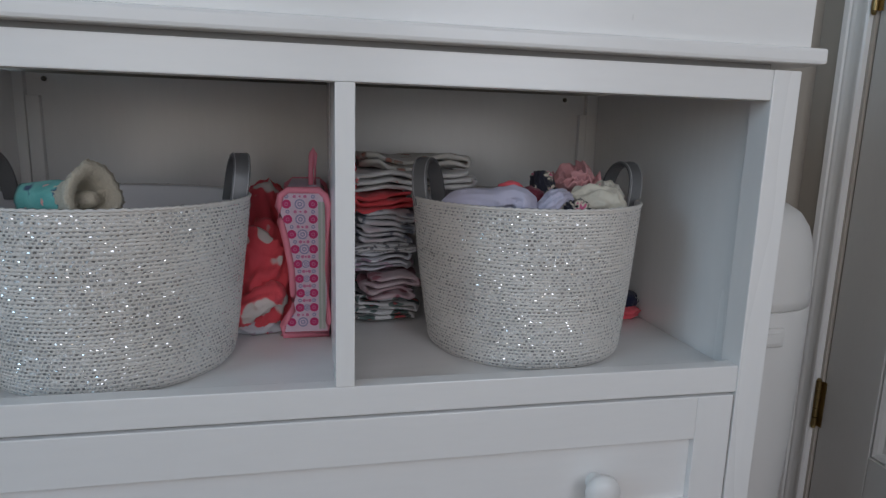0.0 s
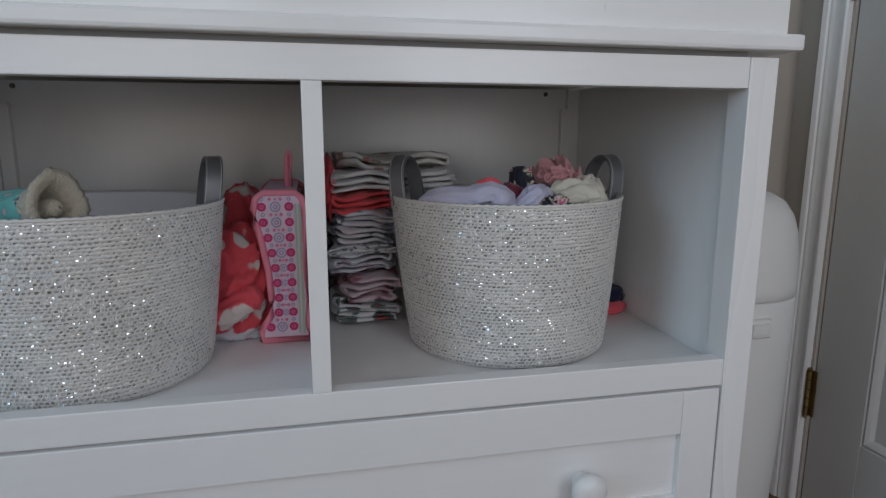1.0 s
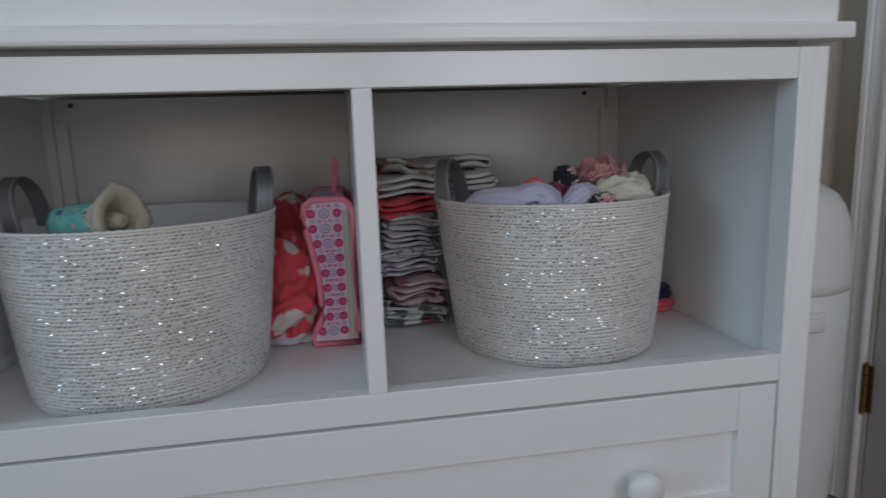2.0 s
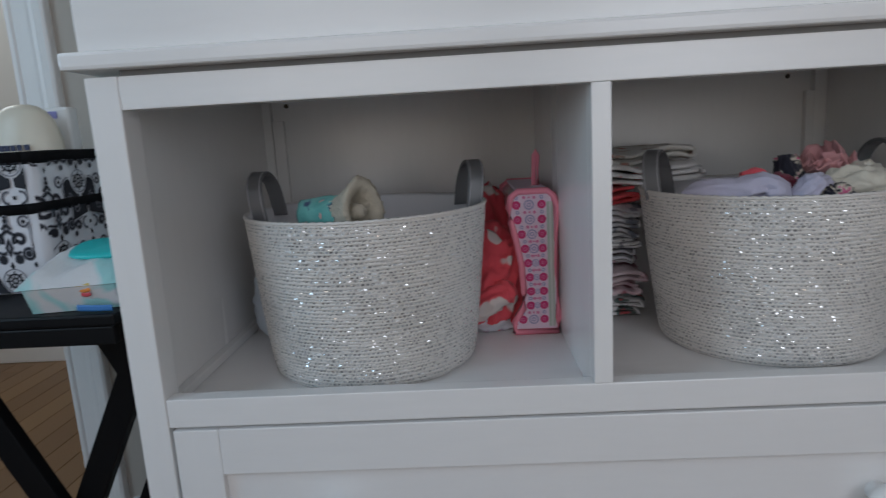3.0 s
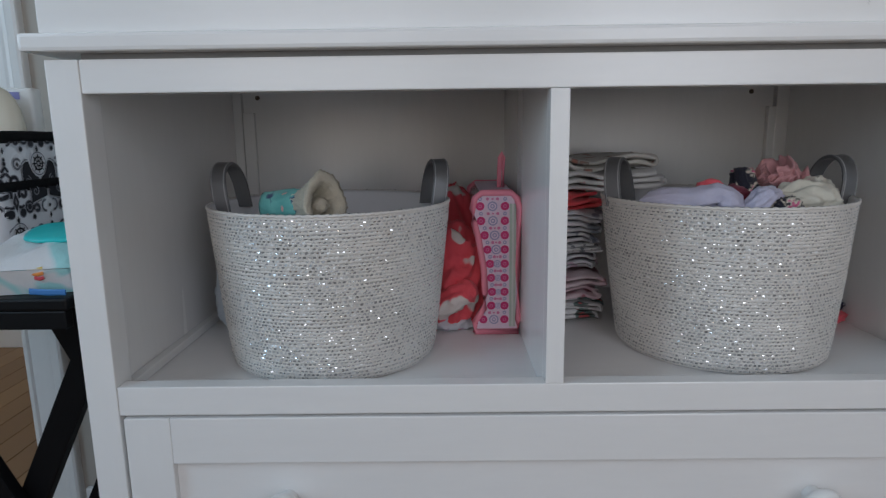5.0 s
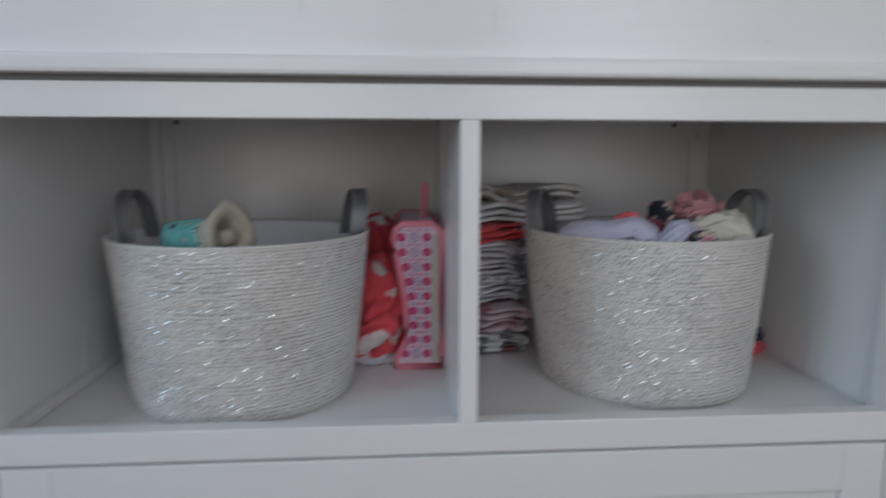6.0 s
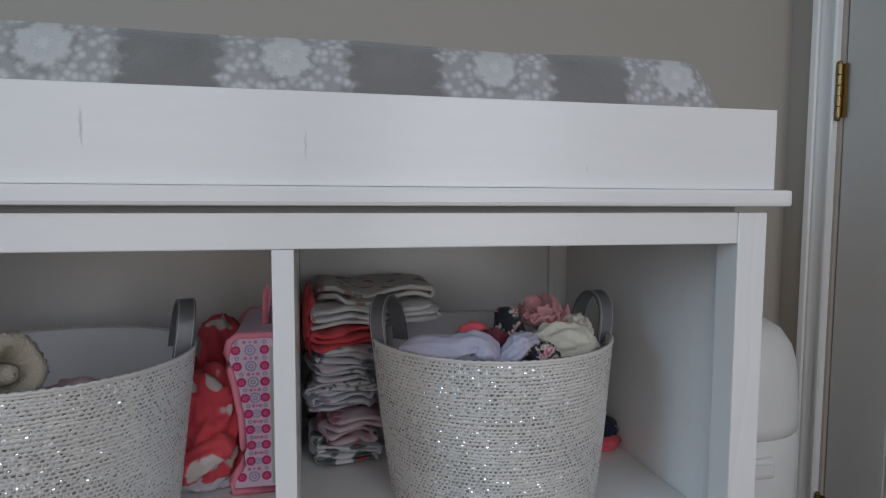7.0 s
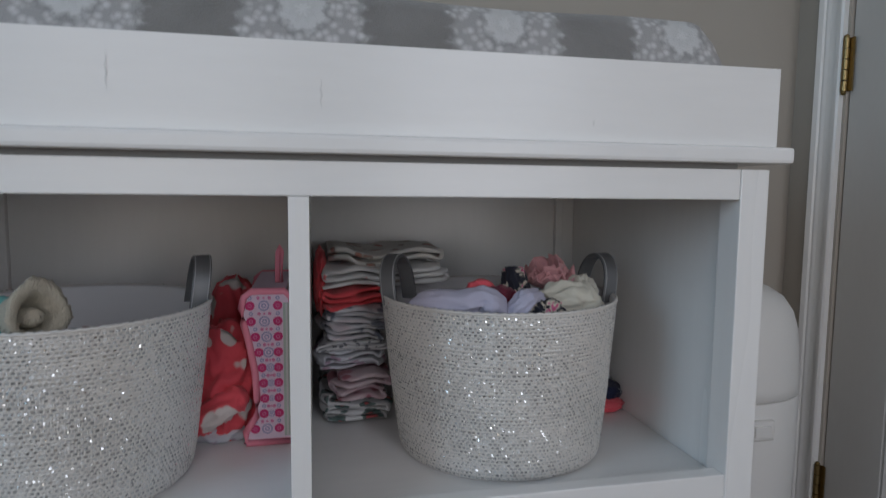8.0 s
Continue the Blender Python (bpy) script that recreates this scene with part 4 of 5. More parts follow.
CX, CY0, CY1 = -0.045, 0.238, 0.43
LEFT = [(0.0, -0.031), (0.016, -0.032), (0.028, -0.024), (0.036, -0.0185), (0.06, -0.017), (0.1, -0.0195), (0.14, -0.0265), (0.165, -0.033), (0.185, -0.0355), (0.2, -0.032), (0.208, -0.022)]
RIGHT = [(0.208, 0.02), (0.2, 0.029), (0.185, 0.032), (0.1, 0.031), (0.02, 0.032), (0.0, 0.032)]
case = tagged(empty("vinyl_case", CX, 0, ZF + 0.004), "clear vinyl zip case with coral edges and pink dotted gusset", "zip case")
outline = [(x, z) for z, x in LEFT] + [(x, z) for z, x in RIGHT]


def prism(pts, y0, y1, inset=0.0):
    bm = bmesh.new()
    a = [bm.verts.new((x, y0, z)) for x, z in pts]
    b = [bm.verts.new((x, y1, z)) for x, z in pts]
    n = len(pts)
    for i in range(n):
        bm.faces.new((a[i], a[(i + 1) % n], b[(i + 1) % n], b[i]))
    bm.faces.new(a[::-1])
    bm.faces.new(b)
    return bm


part("clear_body", prism([(x * 0.97, z * 0.99) for x, z in outline], CY0 + 0.004, CY1), VINYL, case, "clear pinkish vinyl body", True)
part("gusset", prism(outline, CY0, CY0 + 0.0035), GUSSET, case, "pink patterned cloth gusset")
for y in (CY0 - 0.0005, CY1):
    bm = tube(bmesh.new(), [(x, y, z) for x, z in outline] + [(outline[0][0], y, outline[0][1]), (outline[1][0], y, outline[1][1])], 0.0047, 8)
    part("piping", bm, PIPING, case, "coral edge piping", "all")


def left_at(z):
    for (z0, x0), (z1, x1) in zip(LEFT, LEFT[1:]):
        if z0 <= z <= z1:
            return x0 + (x1 - x0) * (z - z0) / (z1 - z0)
    return -0.03


def disc(bm, cx, cz, r, y, inner=0.0, n=16, sx=1.0):
    out = [bm.verts.new((cx + r * sx * math.cos(2 * math.pi * i / n), y, cz + r * math.sin(2 * math.pi * i / n))) for i in range(n)]
    if inner:
        inn = [bm.verts.new((cx + inner * sx * math.cos(2 * math.pi * i / n), y, cz + inner * math.sin(2 * math.pi * i / n))) for i in range(n)]
        for i in range(n):
            bm.faces.new((out[i], out[(i + 1) % n], inn[(i + 1) % n], inn[i]))
    else:
        bm.faces.new(out)


dots, rings_, mids = bmesh.new(), bmesh.new(), bmesh.new()
for k in range(9):
    z = 0.019 + k * 0.0212
    lx = left_at(z) + 0.0102
    rx = 0.0115
    for x in (lx, rx):
        disc(dots, x, z, 0.0062, CY0 - 0.0012)
        disc(mids, x, z, 0.0026, CY0 - 0.0018, 0.0016)
    mx, mz = (lx + rx) / 2, z + 0.0106
    rr = min(0.0072, (rx - lx) / 2 - 0.0052)
    disc(rings_, mx, z, rr, CY0 - 0.0015, rr * 0.72)
    disc(rings_, mx, z, rr * 0.47, CY0 - 0.0015, rr * 0.22)
    for dx in (-1, 1):
        disc(mids, mx + dx * (rx - lx) * 0.2, mz, 0.0023, CY0 - 0.0018)
        disc(rings_, (lx if dx < 0 else rx), mz, 0.0028, CY0 - 0.0015, 0.0012)
    disc(mids, mx, mz, 0.0015, CY0 - 0.0018)
for nm, b_, m_ in (("dot_print", dots, DOT), ("ring_print", rings_, RING), ("spot_print", mids, MIDP)):
    part(nm, b_, m_, case)
part("zip_tape", boxes((0.0185, 0.0275, CY0 - 0.0016, CY0 - 0.0004, 0.008, 0.192)), ZIPT, case, "pale green and grey zip tape")
part("zip_coil", bevel(boxes((0.0218, 0.0245, CY0 - 0.0034, CY0 - 0.0017, 0.008, 0.192)), 0.0006), ZIPC, case)
bm = tube(bmesh.new(), [(0.008, 0.3, 0.205), (0.0085, 0.3, 0.235), (0.0095, 0.3, 0.255), (0.012, 0.3, 0.262), (0.0145, 0.3, 0.255), (0.0145, 0.3, 0.205)], 0.0036, 8, 0.35)
part("tag", bm, PIPING, case, "coral ribbon loop", "all")
part("top_panel", bevel(boxes((-0.024, 0.022, CY0 + 0.006, CY1 - 0.004, 0.207, 0.2105)), 0.001), GUSSET, case, "pink printed top")

# ---------------------------------------------------------------- nappy pail
pail = tagged(empty("nappy_pail", 0.684, 0.335, 0), "tall rounded white plastic nappy pail beside the changing table", "nappy pail")
bm = bmesh.new()
lathe(bm, [(0.12, 0.0), (0.124, 0.004), (0.13, 0.05), (0.141, 0.3), (0.1435, 0.45), (0.144, 0.552), (0.1425, 0.5545), (0.135, 0.555)], 64, power=2.2)
part("body", bm, PAIL, pail, "", True)
bm = bmesh.new()
lathe(bm, [(0.138, 0.554), (0.1425, 0.5575), (0.144, 0.5585), (0.1435, 0.575), (0.141, 0.62), (0.137, 0.66), (0.129, 0.688), (0.115, 0.71), (0.095, 0.723), (0.06, 0.73), (0.001, 0.732)], 64, power=2.2)
part("lid", bm, PAIL, pail, "domed white lid", "all")
bm = bevel(boxes((-0.024, 0.024, -0.152, -0.135, 0.5, 0.532)), 0.005, 3)
part("latch", bm, PAIL, pail, "white push latch", True)
part("latch_button", bevel(boxes((-0.014, 0.014, -0.1555, -0.15, 0.507, 0.525)), 0.002, 2), PAIL, pail)

# ---------------------------------------------------------------- black folding table
TT = 0.655
side_table = tagged(empty("folding_table", -0.725, 0, 0), "black wooden folding table with crossed legs", "side table")
part("tabletop", bevel(boxes((-0.32, 0.192, 0.0, 0.54, TT - 0.014, TT)), 0.003), BLACK, side_table)
for y in (0.002, 0.524):
    part("apron", bevel(boxes((-0.315, 0.188, y, y + 0.014, TT - 0.036, TT - 0.0145)), 0.002), BLACK, side_table)


def leg(xa, xb, y):
    bm = bmesh.new()
    box(bm, -0.0205, 0.0205, 0, 0.02, 0, 1)
    d = Vector((xb - xa, 0, TT - 0.015))
    sh = Matrix(((1, 0, d.x, xa), (0, 1, 0, y), (0, 0, d.z, 0), (0, 0, 0, 1)))
    bm.transform(sh)
    part("leg", bevel(bm, 0.0025), BLACK, side_table)


for y in (0.095, 0.38):
    leg(0.179, -0.131, y)
    leg(-0.132, 0.191 - 0.012, y + 0.0225)
bm = bmesh.new()
_pts = [(0.08, 0.64), (0.123, 0.546), (0.165, 0.56), (0.165, 0.64)]
_f, _b = [[bm.verts.new((x, y, z)) for x, z in _pts] for y in (0.1, 0.1172)]
bm.faces.new(_f), bm.faces.new(_b[::-1])
for i in range(4):
    bm.faces.new((_f[i], _f[(i + 1) % 4], _b[(i + 1) % 4], _b[i]))
part("corner_brace", bm, BLACK, side_table, "black wooden brace under the top")
part("stretcher", bevel(boxes((-0.108, -0.09, 0.12, 0.4, 0.07, 0.09)), 0.002), BLACK, side_table)
part("stretcher", bevel(boxes((0.114, 0.132, 0.116, 0.4, 0.07, 0.09)), 0.002), BLACK, side_table)

# ---------------------------------------------------------------- caddy bag with damask print
BAGW = plain("white_canvas", (0.68, 0.68, 0.71), 0.8, var=0.05, scale=12, fine=900, relief=0.4)
BIND = plain("black_binding", (0.005, 0.005, 0.006), 0.85, var=0.3, fine=800, relief=0.4)
BIND.node_tree.nodes["Principled BSDF"].inputs["Specular IOR Level"].default_value = 0.15
INK = plain("black_print", (0.008, 0.008, 0.014), 0.7, var=0.3, scale=80)
INKG = plain("grey_print", (0.24, 0.24, 0.27), 0.7, var=0.2, scale=80)
BX0, BX1, BY0, BY1, BZ0, BZ1 = -1.02, -0.678, 0.118, 0.335, TT + 0.0006, 0.834
bag = tagged(empty("nappy_caddy", 0, 0, 0), "white canvas caddy bag with black damask print and black binding", "caddy bag")


def shell(x0, x1, y0, y1, z0, z1, th):
    """A soft open box with rounded corners."""
    bm = bmesh.new()
    n, r = 6, 0.01

    def ring(g, z, bulge):
        pts = []
        for cx, cy, a0 in ((x1 - r, y0 + r, -90), (x1 - r, y1 - r, 0), (x0 + r, y1 - r, 90), (x0 + r, y0 + r, 180)):
            for i in range(n + 1):
                a = radians(a0 + 90 * i / n)
                pts.append(bm.verts.new((cx + (r - g + bulge) * math.cos(a), cy + (r - g + bulge) * math.sin(a), z)))
        return pts

    rs = [ring(0.004, z0, 0)] + [ring(0, z0 + (z1 - z0) * t, 0.003 * math.sin(math.pi * t)) for t in (0.04, 0.2, 0.4, 0.6, 0.8, 1.0)]
    rs += [ring(th, z0 + (z1 - z0) * t, 0) for t in (1.0, 0.5, 0.06)]
    for a, b in zip(rs, rs[1:]):
        for i in range(len(a)):
            bm.faces.new((a[i], a[(i + 1) % len(a)], b[(i + 1) % len(a)], b[i]))
    bm.faces.new(rs[0])
    bm.faces.new(rs[-1])
    return bm


part("bag_body", shell(BX0, BX1, BY0, BY1, BZ0, BZ1, 0.004), BAGW, bag, "", True)
part("outer_pocket", shell(BX0 - 0.004, BX1 + 0.004, BY0 - 0.005, BY1 + 0.004, BZ0, 0.763, 0.003), BAGW, bag, "printed outer pocket", True)


def binding(z, grow, r, sag=0.0):
    pts = []
    rr = 0.01 + grow
    for cx, cy, a0 in ((BX1 - 0.01, BY0 + 0.01, -90), (BX1 - 0.01, BY1 - 0.01, 0), (BX0 + 0.01, BY1 - 0.01, 90), (BX0 + 0.01, BY0 + 0.01, 180)):
        for i in range(7):
            a = radians(a0 + 90 * i / 6)
            pts.append((cx + rr * math.cos(a), cy + rr * math.sin(a)))
    pts.append(pts[0])
    full = []
    for (xa, ya), (xb, yb) in zip(pts, pts[1:]):
        for i in range(4):
            t = i / 4
            x, y = xa + (xb - xa) * t, ya + (yb - ya) * t
            full.append((x, y, z + sag * (x - BX1) / 0.2 * (1 if y < 0.2 else 0) + 0.0012 * noise.noise(Vector((x * 20, y * 20, z)))))
    full.append(full[0])
    return tube(bmesh.new(), full, r, 8, 0.45)


part("top_binding", binding(0.829, 0.0012, 0.0078), BIND, bag, "black cloth binding", "all")
part("pocket_binding", binding(0.766, 0.006, 0.0068, 0.006), BIND, bag, "black cloth binding", "all")


def motif(kind, put, ink, grey, keep):
    """One damask figure; put(u, v, lift) lays it on the cloth, keep(u, v) says where there is cloth."""
    def poly(bm, pts, lift):
        if any(keep(u, v) for u, v in pts):
            bm.faces.new([bm.verts.new(put(u, v, lift)) for u, v in pts])

    def stroke(bm, pts, w0, w1, lift):
        """A band along points, tapering from w0 to w1."""
        n = len(pts)
        side = []
        for i, (u, v) in enumerate(pts):
            a, b = pts[max(0, i - 1)], pts[min(n - 1, i + 1)]
            d = math.hypot(b[0] - a[0], b[1] - a[1]) or 1
            w = 0.5 * (w0 + (w1 - w0) * i / (n - 1))
            side.append(((u - (b[1] - a[1]) / d * w, v + (b[0] - a[0]) / d * w), (u + (b[1] - a[1]) / d * w, v - (b[0] - a[0]) / d * w)))
        for (p, q), (p2, q2) in zip(side, side[1:]):
            poly(bm, [p, p2, q2, q], lift)

    def edged(pts, w0, w1):
        stroke(ink, pts, w0, w1, 0.0012)
        stroke(grey, pts, w0 + 0.0022, w1 + 0.0018, 0.0008)

    def spiral(u, v, r0, r1, a0, a1, n=16):
        return [(u + (r0 + (r1 - r0) * i / n) * math.cos(radians(a0 + (a1 - a0) * i / n)), v + (r0 + (r1 - r0) * i / n) * math.sin(radians(a0 + (a1 - a0) * i / n))) for i in range(n + 1)]

    def dot(u, v, r, n=12):
        for bm, rr, lift in ((grey, r + 0.0011, 0.0008), (ink, r, 0.0012)):
            poly(bm, [(u + rr * math.cos(2 * math.pi * i / n), v + rr * math.sin(2 * math.pi * i / n)) for i in range(n)], lift)

    def diamond(bm, u, v, a, b, lift=0.0012):
        poly(bm, [(u - a, v), (u, v - b), (u + a, v), (u, v + b)], lift)

    if kind == 0:                      # spoked rosette between two heart-shaped leaves
        stroke(grey, spiral(0, 0.012, 0.0118, 0.0118, 0, 360, 20), 0.0012, 0.0012, 0.0016)
        stroke(ink, spiral(0, 0.012, 0.0068, 0.0068, 0, 360, 16), 0.0018, 0.0018, 0.0016)
        stroke(ink, spiral(0, 0.012, 0.0026, 0.0026, 0, 360, 12), 0.0016, 0.0016, 0.0016)
        for k in range(8):
            a = k * math.pi / 4
            stroke(ink, [(0.0034 * math.cos(a), 0.012 + 0.0034 * math.sin(a)), (0.0098 * math.cos(a), 0.012 + 0.0098 * math.sin(a))], 0.001, 0.0015, 0.0016)
        for m in (-1, 1):
            leaf = [(0.002, -0.0105), (0.012, -0.0128), (0.0278, -0.0165), (0.0258, -0.006), (0.0264, 0.004), (0.0245, 0.0118), (0.0195, 0.0148), (0.0152, 0.0145), (0.0132, 0.0085), (0.0102, 0.003), (0.006, -0.0006), (0.002, -0.0022)]
            poly(ink, [(m * u, v) for u, v in leaf], 0.0012)
            stroke(grey, [(m * (u * 1.08 - 0.0005), v * 1.12) for u, v in leaf[1:8]], 0.0013, 0.0013, 0.0016)
            stroke(grey, [(m * u, v) for u, v in spiral(0.0195, -0.0045, 0.0052, 0.001, 100, 560)], 0.0011, 0.0008, 0.002)
            edged([(m * u, v) for u, v in spiral(0.0065, -0.021, 0.0062, 0.0054, 100, -95)], 0.0006, 0.0012)
            edged([(m * u, v) for u, v in spiral(0.0325, 0.0125, 0.0056, 0.0046, 150, -170)], 0.0005, 0.0008)
            diamond(ink, m * 0.0325, 0.0125, 0.0021, 0.0025)
        poly(ink, [(-0.0018, -0.0225), (0.0018, -0.0225), (0.0018, -0.019), (-0.0018, -0.019)], 0.0012)
        diamond(ink, 0, -0.0315, 0.0016, 0.0038)
    else:                              # crown of scrolls over a row of balls
        dot(0, 0.0315, 0.0015, 8)
        dot(0, 0.0275, 0.002, 8)
        for k in range(2):
            for m in (-1, 1):
                edged([(0, 0.0242 - k * 0.0058), (m * (0.0045 + k * 0.0026), 0.0192 - k * 0.0062)], 0.0024, 0.0018)
        diamond(grey, 0, 0.001, 0.005, 0.0105, 0.0008)
        diamond(ink, 0, 0.001, 0.0038, 0.0088)
        diamond(grey, 0, 0.001, 0.0014, 0.0038, 0.0016)
        for m in (-1, 1):
            edged([(m * u, v) for u, v in spiral(0.0118, 0.0088, 0.0068, 0.0018, 215, -190, 22)], 0.003, 0.0034)
            edged([(m * 0.003, -0.004), (m * 0.0075, -0.0048), (m * 0.0115, -0.003)], 0.0024, 0.0016)
            dot(m * 0.0187, -0.0055, 0.0062, 16)
            stroke(grey, spiral(m * 0.0187, -0.0055, 0.0036, 0.0036, 0, 360, 12), 0.0009, 0.0009, 0.0016)
            dot(m * 0.0082, -0.0105, 0.0042)
            edged([(m * u, v) for u, v in spiral(0.0302, -0.0085, 0.005, 0.0016, 190, -170)], 0.0024, 0.0028)
            dot(m * 0.0245, -0.0165, 0.0022, 8)
        diamond(ink, 0, -0.017, 0.0022, 0.0045)


BIG = 1.3


def print_panel(put, u0, u1, v0, v1, phase):
    ink, grey = bmesh.new(), bmesh.new()
    keep_all = lambda u, v: u0 < u < u1 and v0 < v < v1
    pu, pv = 0.132, 0.15
    for i in range(-1, int((u1 - u0) / pu) + 3):
        for j in range(-1, int((v1 - v0) / pv) + 4):
            for kind, du, dv in ((0, 0, 0), (1, pu / 2, -0.018), (1, 0, -0.018 - pv / 2), (0, pu / 2, -pv / 2)):
                cu, cv = u0 + phase[0] + i * pu + du, v0 + phase[1] + j * pv + dv
                motif(kind, lambda u, v, l: put(min(max(cu + u * BIG, u0), u1), min(max(cv + v * BIG, v0), v1), l * 0.35), ink, grey, lambda u, v: keep_all(cu + u * BIG, cv + v * BIG))
    part("black_damask", ink, INK, bag)
    part("grey_damask", grey, INKG, bag)


def wrapped(grow):
    """Lays a print round the bag's front, corner and side."""
    edge, arc_ = BX1 - 0.01, 0.01 * math.pi / 2

    def put(u, v, l):
        g = grow + l
        if u < edge:
            return (u, BY0 - g, v)
        if u < edge + arc_:
            a = (u - edge) / 0.01
            return (edge + (0.01 + g) * math.sin(a), BY0 + 0.01 - (0.01 + g) * math.cos(a), v)
        return (BX1 + g, BY0 + 0.01 + u - edge - arc_, v)
    return put


SEAM = BX1 - 0.0105
print_panel(wrapped(0.0078), BX0 + 0.02, SEAM, BZ0 + 0.003, 0.764, (0.081, 0.0754))
print_panel(wrapped(0.0032), BX0 + 0.02, SEAM, 0.768, 0.829, (0.03, 0.039))
print_panel(wrapped(0.0078), SEAM + 0.006, BX1 + 0.18, BZ0 + 0.003, 0.764, (0.02, 0.03))
print_panel(wrapped(0.0032), SEAM + 0.006, BX1 + 0.18, 0.768, 0.829, (0.08, 0.01))
# strap end with pale bars lying over the rim
bm = tube(bmesh.new(), [(-0.852, 0.15, 0.818), (-0.84, 0.155, 0.83), (-0.82, 0.16, 0.845), (-0.8, 0.165, 0.856), (-0.794, 0.18, 0.82)], 0.012, 8, 0.12, (0, -0.6, 1))
part("strap", bm, BIND, bag, "black carrying strap", "all")

# ---------------------------------------------------------------- bottles in the caddy
LOTION = plain("cream_plastic", (0.66, 0.61, 0.5), 0.35, var=0.04, scale=10, fine=500, relief=0.05)
LABEL = plain("dark_blue_print", (0.03, 0.035, 0.08), 0.6, var=0.1)
bottle = tagged(empty("lotion_bottle", -0.742, 0.205, BZ0 + 0.004), "cream plastic lotion bottle with rounded shoulders, in the caddy", "lotion bottle")
bm = bmesh.new()
lathe(bm, [(0.001, 0), (0.045, 0.001), (0.047, 0.004), (0.0485, 0.1), (0.0485, 0.176), (0.0475, 0.19), (0.0445, 0.206), (0.039, 0.22), (0.031, 0.231), (0.021, 0.2375), (0.011, 0.2405), (0.001, 0.241)], 56, sx=1.03, sy=0.6)
part("body", bm, LOTION, bottle, "", "all")
# brand mark as plain bars
for x0, x1, h in ((-0.03, -0.0215, 0.011), (-0.019, -0.0125, 0.0075), (-0.0105, -0.004, 0.0075), (-0.002, 0.0045, 0.0075), (0.0065, 0.013, 0.0075), (0.015, 0.0225, 0.0075)):
    y = -0.0302 * math.sqrt(max(0.05, 1 - ((x0 + x1) / 2 / 0.05) ** 2)) - 0.0012
    part("brand_bar", boxes((x0, x1, y, y + 0.0012, 0.179, 0.179 + h)), LABEL, bottle)
tub = tagged(empty("cream_jar", -0.76, 0.29, BZ0 + 0.004), "low cream plastic jar standing in the caddy", "jar")
bm = bmesh.new()
lathe(bm, [(0.001, 0), (0.033, 0.001), (0.036, 0.004), (0.036, 0.184), (0.034, 0.19), (0.001, 0.192)], 40, sx=0.9, sy=0.8)
part("body", bm, LOTION, tub, "", True)
LILACP = plain("lilac_blue_print", (0.3, 0.3, 0.62), 0.5, var=0.1)
tube_ = tagged(empty("white_tube", -0.722, 0.255, BZ0 + 0.004), "white cosmetic tube with a small blue print", "tube")
part("body", bevel(boxes((-0.02, 0.02, -0.012, 0.012, 0, 0.238)), 0.005, 3), PAIL, tube_, "", True)
part("print", boxes((-0.012, 0.004, -0.0135, -0.0126, 0.222, 0.232)), LILACP, tube_)
box_ = tagged(empty("white_box", -0.87, 0.24, BZ0 + 0.004), "low white packet standing in the caddy", "packet")
part("body", bevel(boxes((-0.05, 0.05, -0.03, 0.03, 0, 0.19)), 0.004, 2), PAIL, box_)

# ---------------------------------------------------------------- pack of wipes and a stick on the table
PACKP = fabric("white_printed_film", [(0.0, (0.7, 0.71, 0.72)), (0.5, (0.72, 0.73, 0.74)), (0.54, (0.36, 0.68, 0.68)), (0.75, (0.36, 0.66, 0.66))], 9, 300, "noise", 0.3)
PACKP.node_tree.nodes["Principled BSDF"].inputs["Roughness"].default_value = 0.3
TURQ = plain("turquoise_plastic", (0.02, 0.5, 0.5), 0.3, var=0.06)
ORANGE = plain("orange_print", (0.7, 0.25, 0.05), 0.5)
YELLOW = plain("yellow_print", (0.7, 0.5, 0.08), 0.5)
REDP = plain("red_print", (0.55, 0.06, 0.08), 0.5)
BLUEP = plain("blue_print", (0.05, 0.2, 0.5), 0.5)
pack = tagged(empty("wipes_pack", -0.585, 0.062, TT + 0.0006), "white plastic pack of baby wipes with a turquoise lid, lying flat", "wipes pack")
bm = bmesh.new()
nx, ny = 13, 9
top_, bot_ = [], []
for i in range(nx + 1):
    s = i / nx * 2 - 1
    rt, rb = [], []
    for j in range(ny + 1):
        q = j / ny * 2 - 1
        body_ = max(0.0, 1 - abs(s) ** 14) ** 0.5 * max(0.0, 1 - abs(q) ** 9) ** 0.6
        x = s * 0.056 * (1 - 0.03 * q * q)
        y = q * 0.054 + 0.01 * s
        cr = noise.noise(Vector((x * 60, y * 60, 3))) * 0.004 + (0.5 - abs(noise.noise(Vector((x * 24, y * 24, 8))))) * 0.016
        rt.append(bm.verts.new((x, y, 0.03 + (0.019 + 0.014 * q) * body_ + cr * body_)))
        rb.append(bm.verts.new((x, y, 0.0295 - 0.0295 * min(1, body_ * 1.25))))
    top_.append(rt)
    bot_.append(rb)
for i in range(nx):
    for j in range(ny):
        bm.faces.new((top_[i][j], top_[i + 1][j], top_[i + 1][j + 1], top_[i][j + 1]))
        bm.faces.new((bot_[i][j], bot_[i][j + 1], bot_[i + 1][j + 1], bot_[i + 1][j]))
bmesh.ops.remove_doubles(bm, verts=list(bm.verts), dist=0.0004)
part("film", bm, PACKP, pack, "", True)
bm = bmesh.new()
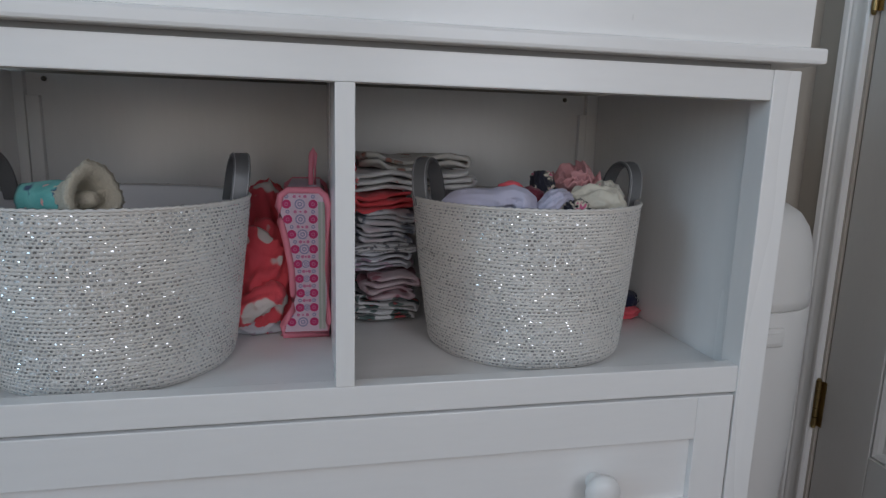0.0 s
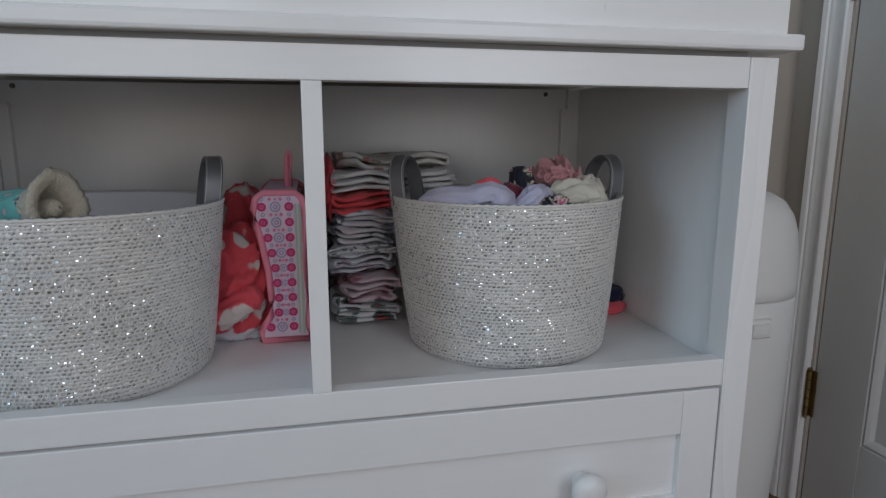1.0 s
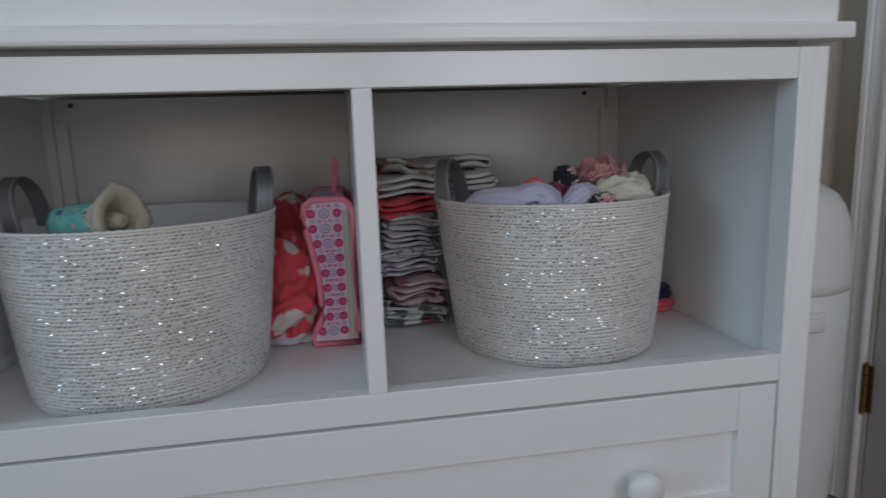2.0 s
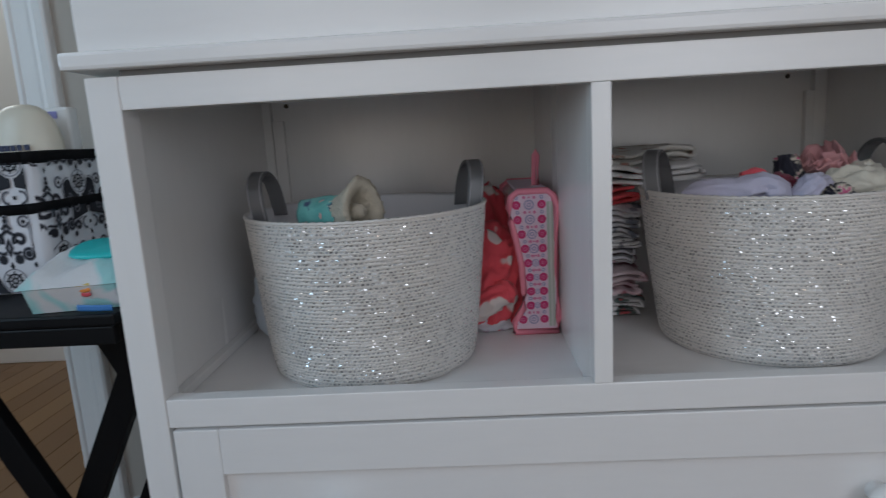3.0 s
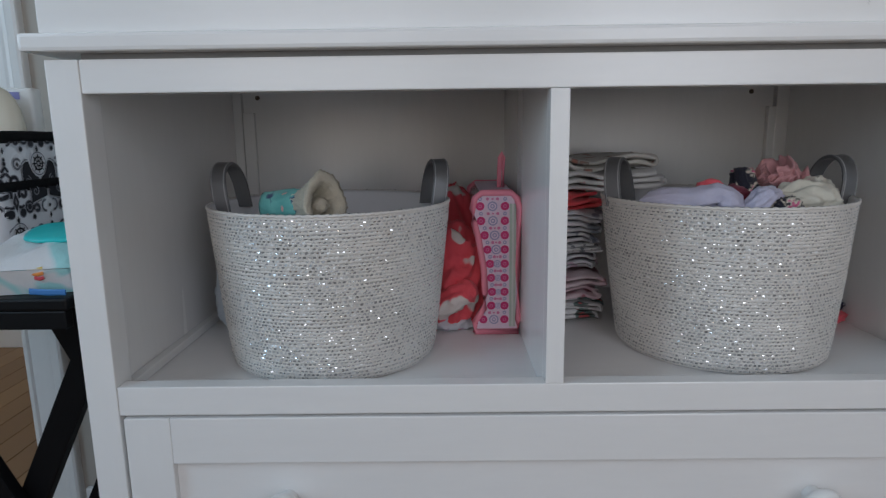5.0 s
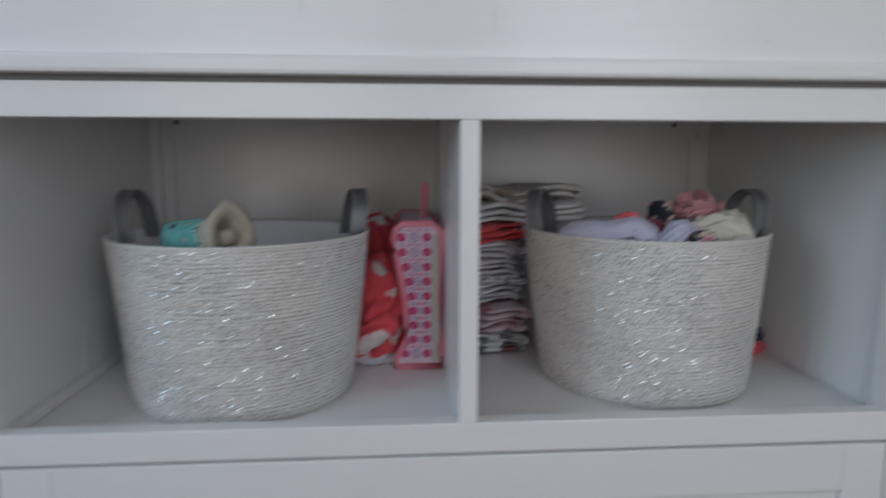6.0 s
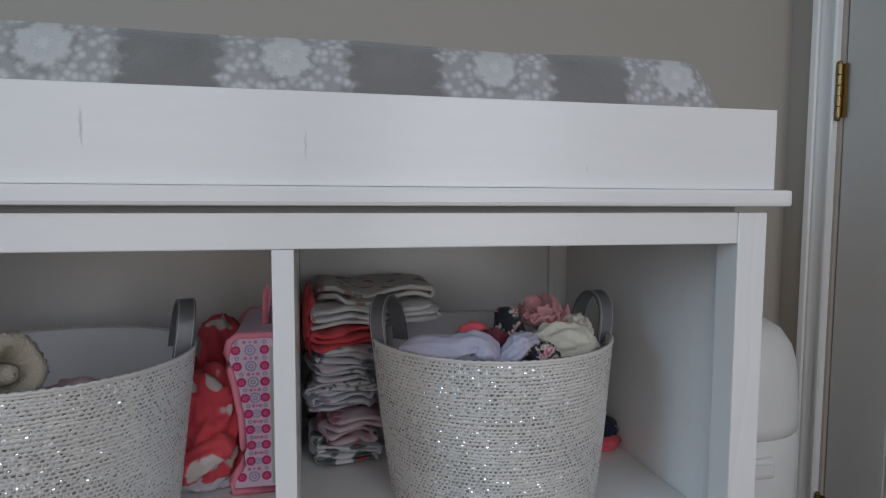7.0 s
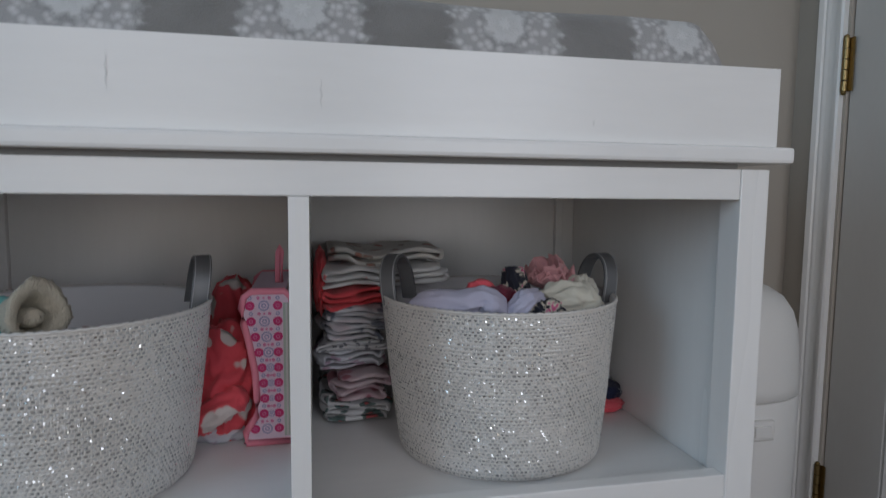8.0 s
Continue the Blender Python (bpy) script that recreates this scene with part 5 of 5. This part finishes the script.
lathe(bm, [(0.001, 0.0), (0.034, 0.0005), (0.036, 0.002), (0.035, 0.005), (0.03, 0.0065), (0.001, 0.007)], 40, sx=1.25, sy=0.85, power=3)
o = part("lid", bm, TURQ, pack, "turquoise flip lid", "all")
o.matrix_local = pose(0.012, 0.02, 0.058, 13, 0, 6)
for k, (m_, dz) in enumerate(((YELLOW, 0.0), (ORANGE, -0.005), (REDP, -0.01))):
    bm = tube(bmesh.new(), [(0.006 + 0.003 * k, -0.0492, 0.03 + dz), (0.014 + 0.002 * k, -0.0495, 0.029 + dz), (0.022, -0.0488, 0.0305 + dz)], 0.0022, 6, 0.4)
    part("print_stroke", bm, m_, pack)
bm = tube(bmesh.new(), [(0.008, -0.0545, 0.006), (0.026, -0.0535, 0.0045), (0.046, -0.052, 0.004)], 0.0035, 6, 0.35)
part("print_edge", bm, BLUEP, pack)
STICKW = plain("brown_stick_wood", (0.16, 0.09, 0.05), 0.6, var=0.3, fine=300)
bm = tube(bmesh.new(), [(-0.92, 0.096, TT + 0.0042), (-0.87, 0.094, TT + 0.0042), (-0.79, 0.09, TT + 0.0042)], 0.004, 6)
tagged(part("wooden_pencil", bm, STICKW), "brown wooden pencil lying on the black table", "pencil")

# ---------------------------------------------------------------- floor planks, running towards the hall
_pm = {}


def plank_mesh(length):
    k = round(length, 2)
    if k not in _pm:
        bm = boxes((0, 0.0815, 0, k - 0.0012, -0.011, 0))
        bevel(bm, 0.0009, 1)
        me = bpy.data.meshes.new("plank")
        bm.to_mesh(me)
        bm.free()
        me.materials.append(FLOORWOOD)
        _pm[k] = me
    return _pm[k]


_rng = random.Random(11)
_x = HX
while _x < RX - 0.01:
    _y = FY - _rng.choice((0.0, 0.3, 0.6, 0.9))
    while _y < HY:
        _l = _rng.choice((0.9, 1.2, 1.5, 1.8))
        y0, y1 = max(_y, FY if _x > LX - 0.09 else BY + 0.12), min(_y + _l, HY)
        if y1 - y0 > 0.05:
            ob = new("plank", plank_mesh(y1 - y0))
            ob.location, ob.parent = (_x, y0, 0), floor
            ob.scale.x = min(1.0, (RX - _x) / 0.083)
        _y += _l
    _x += 0.083
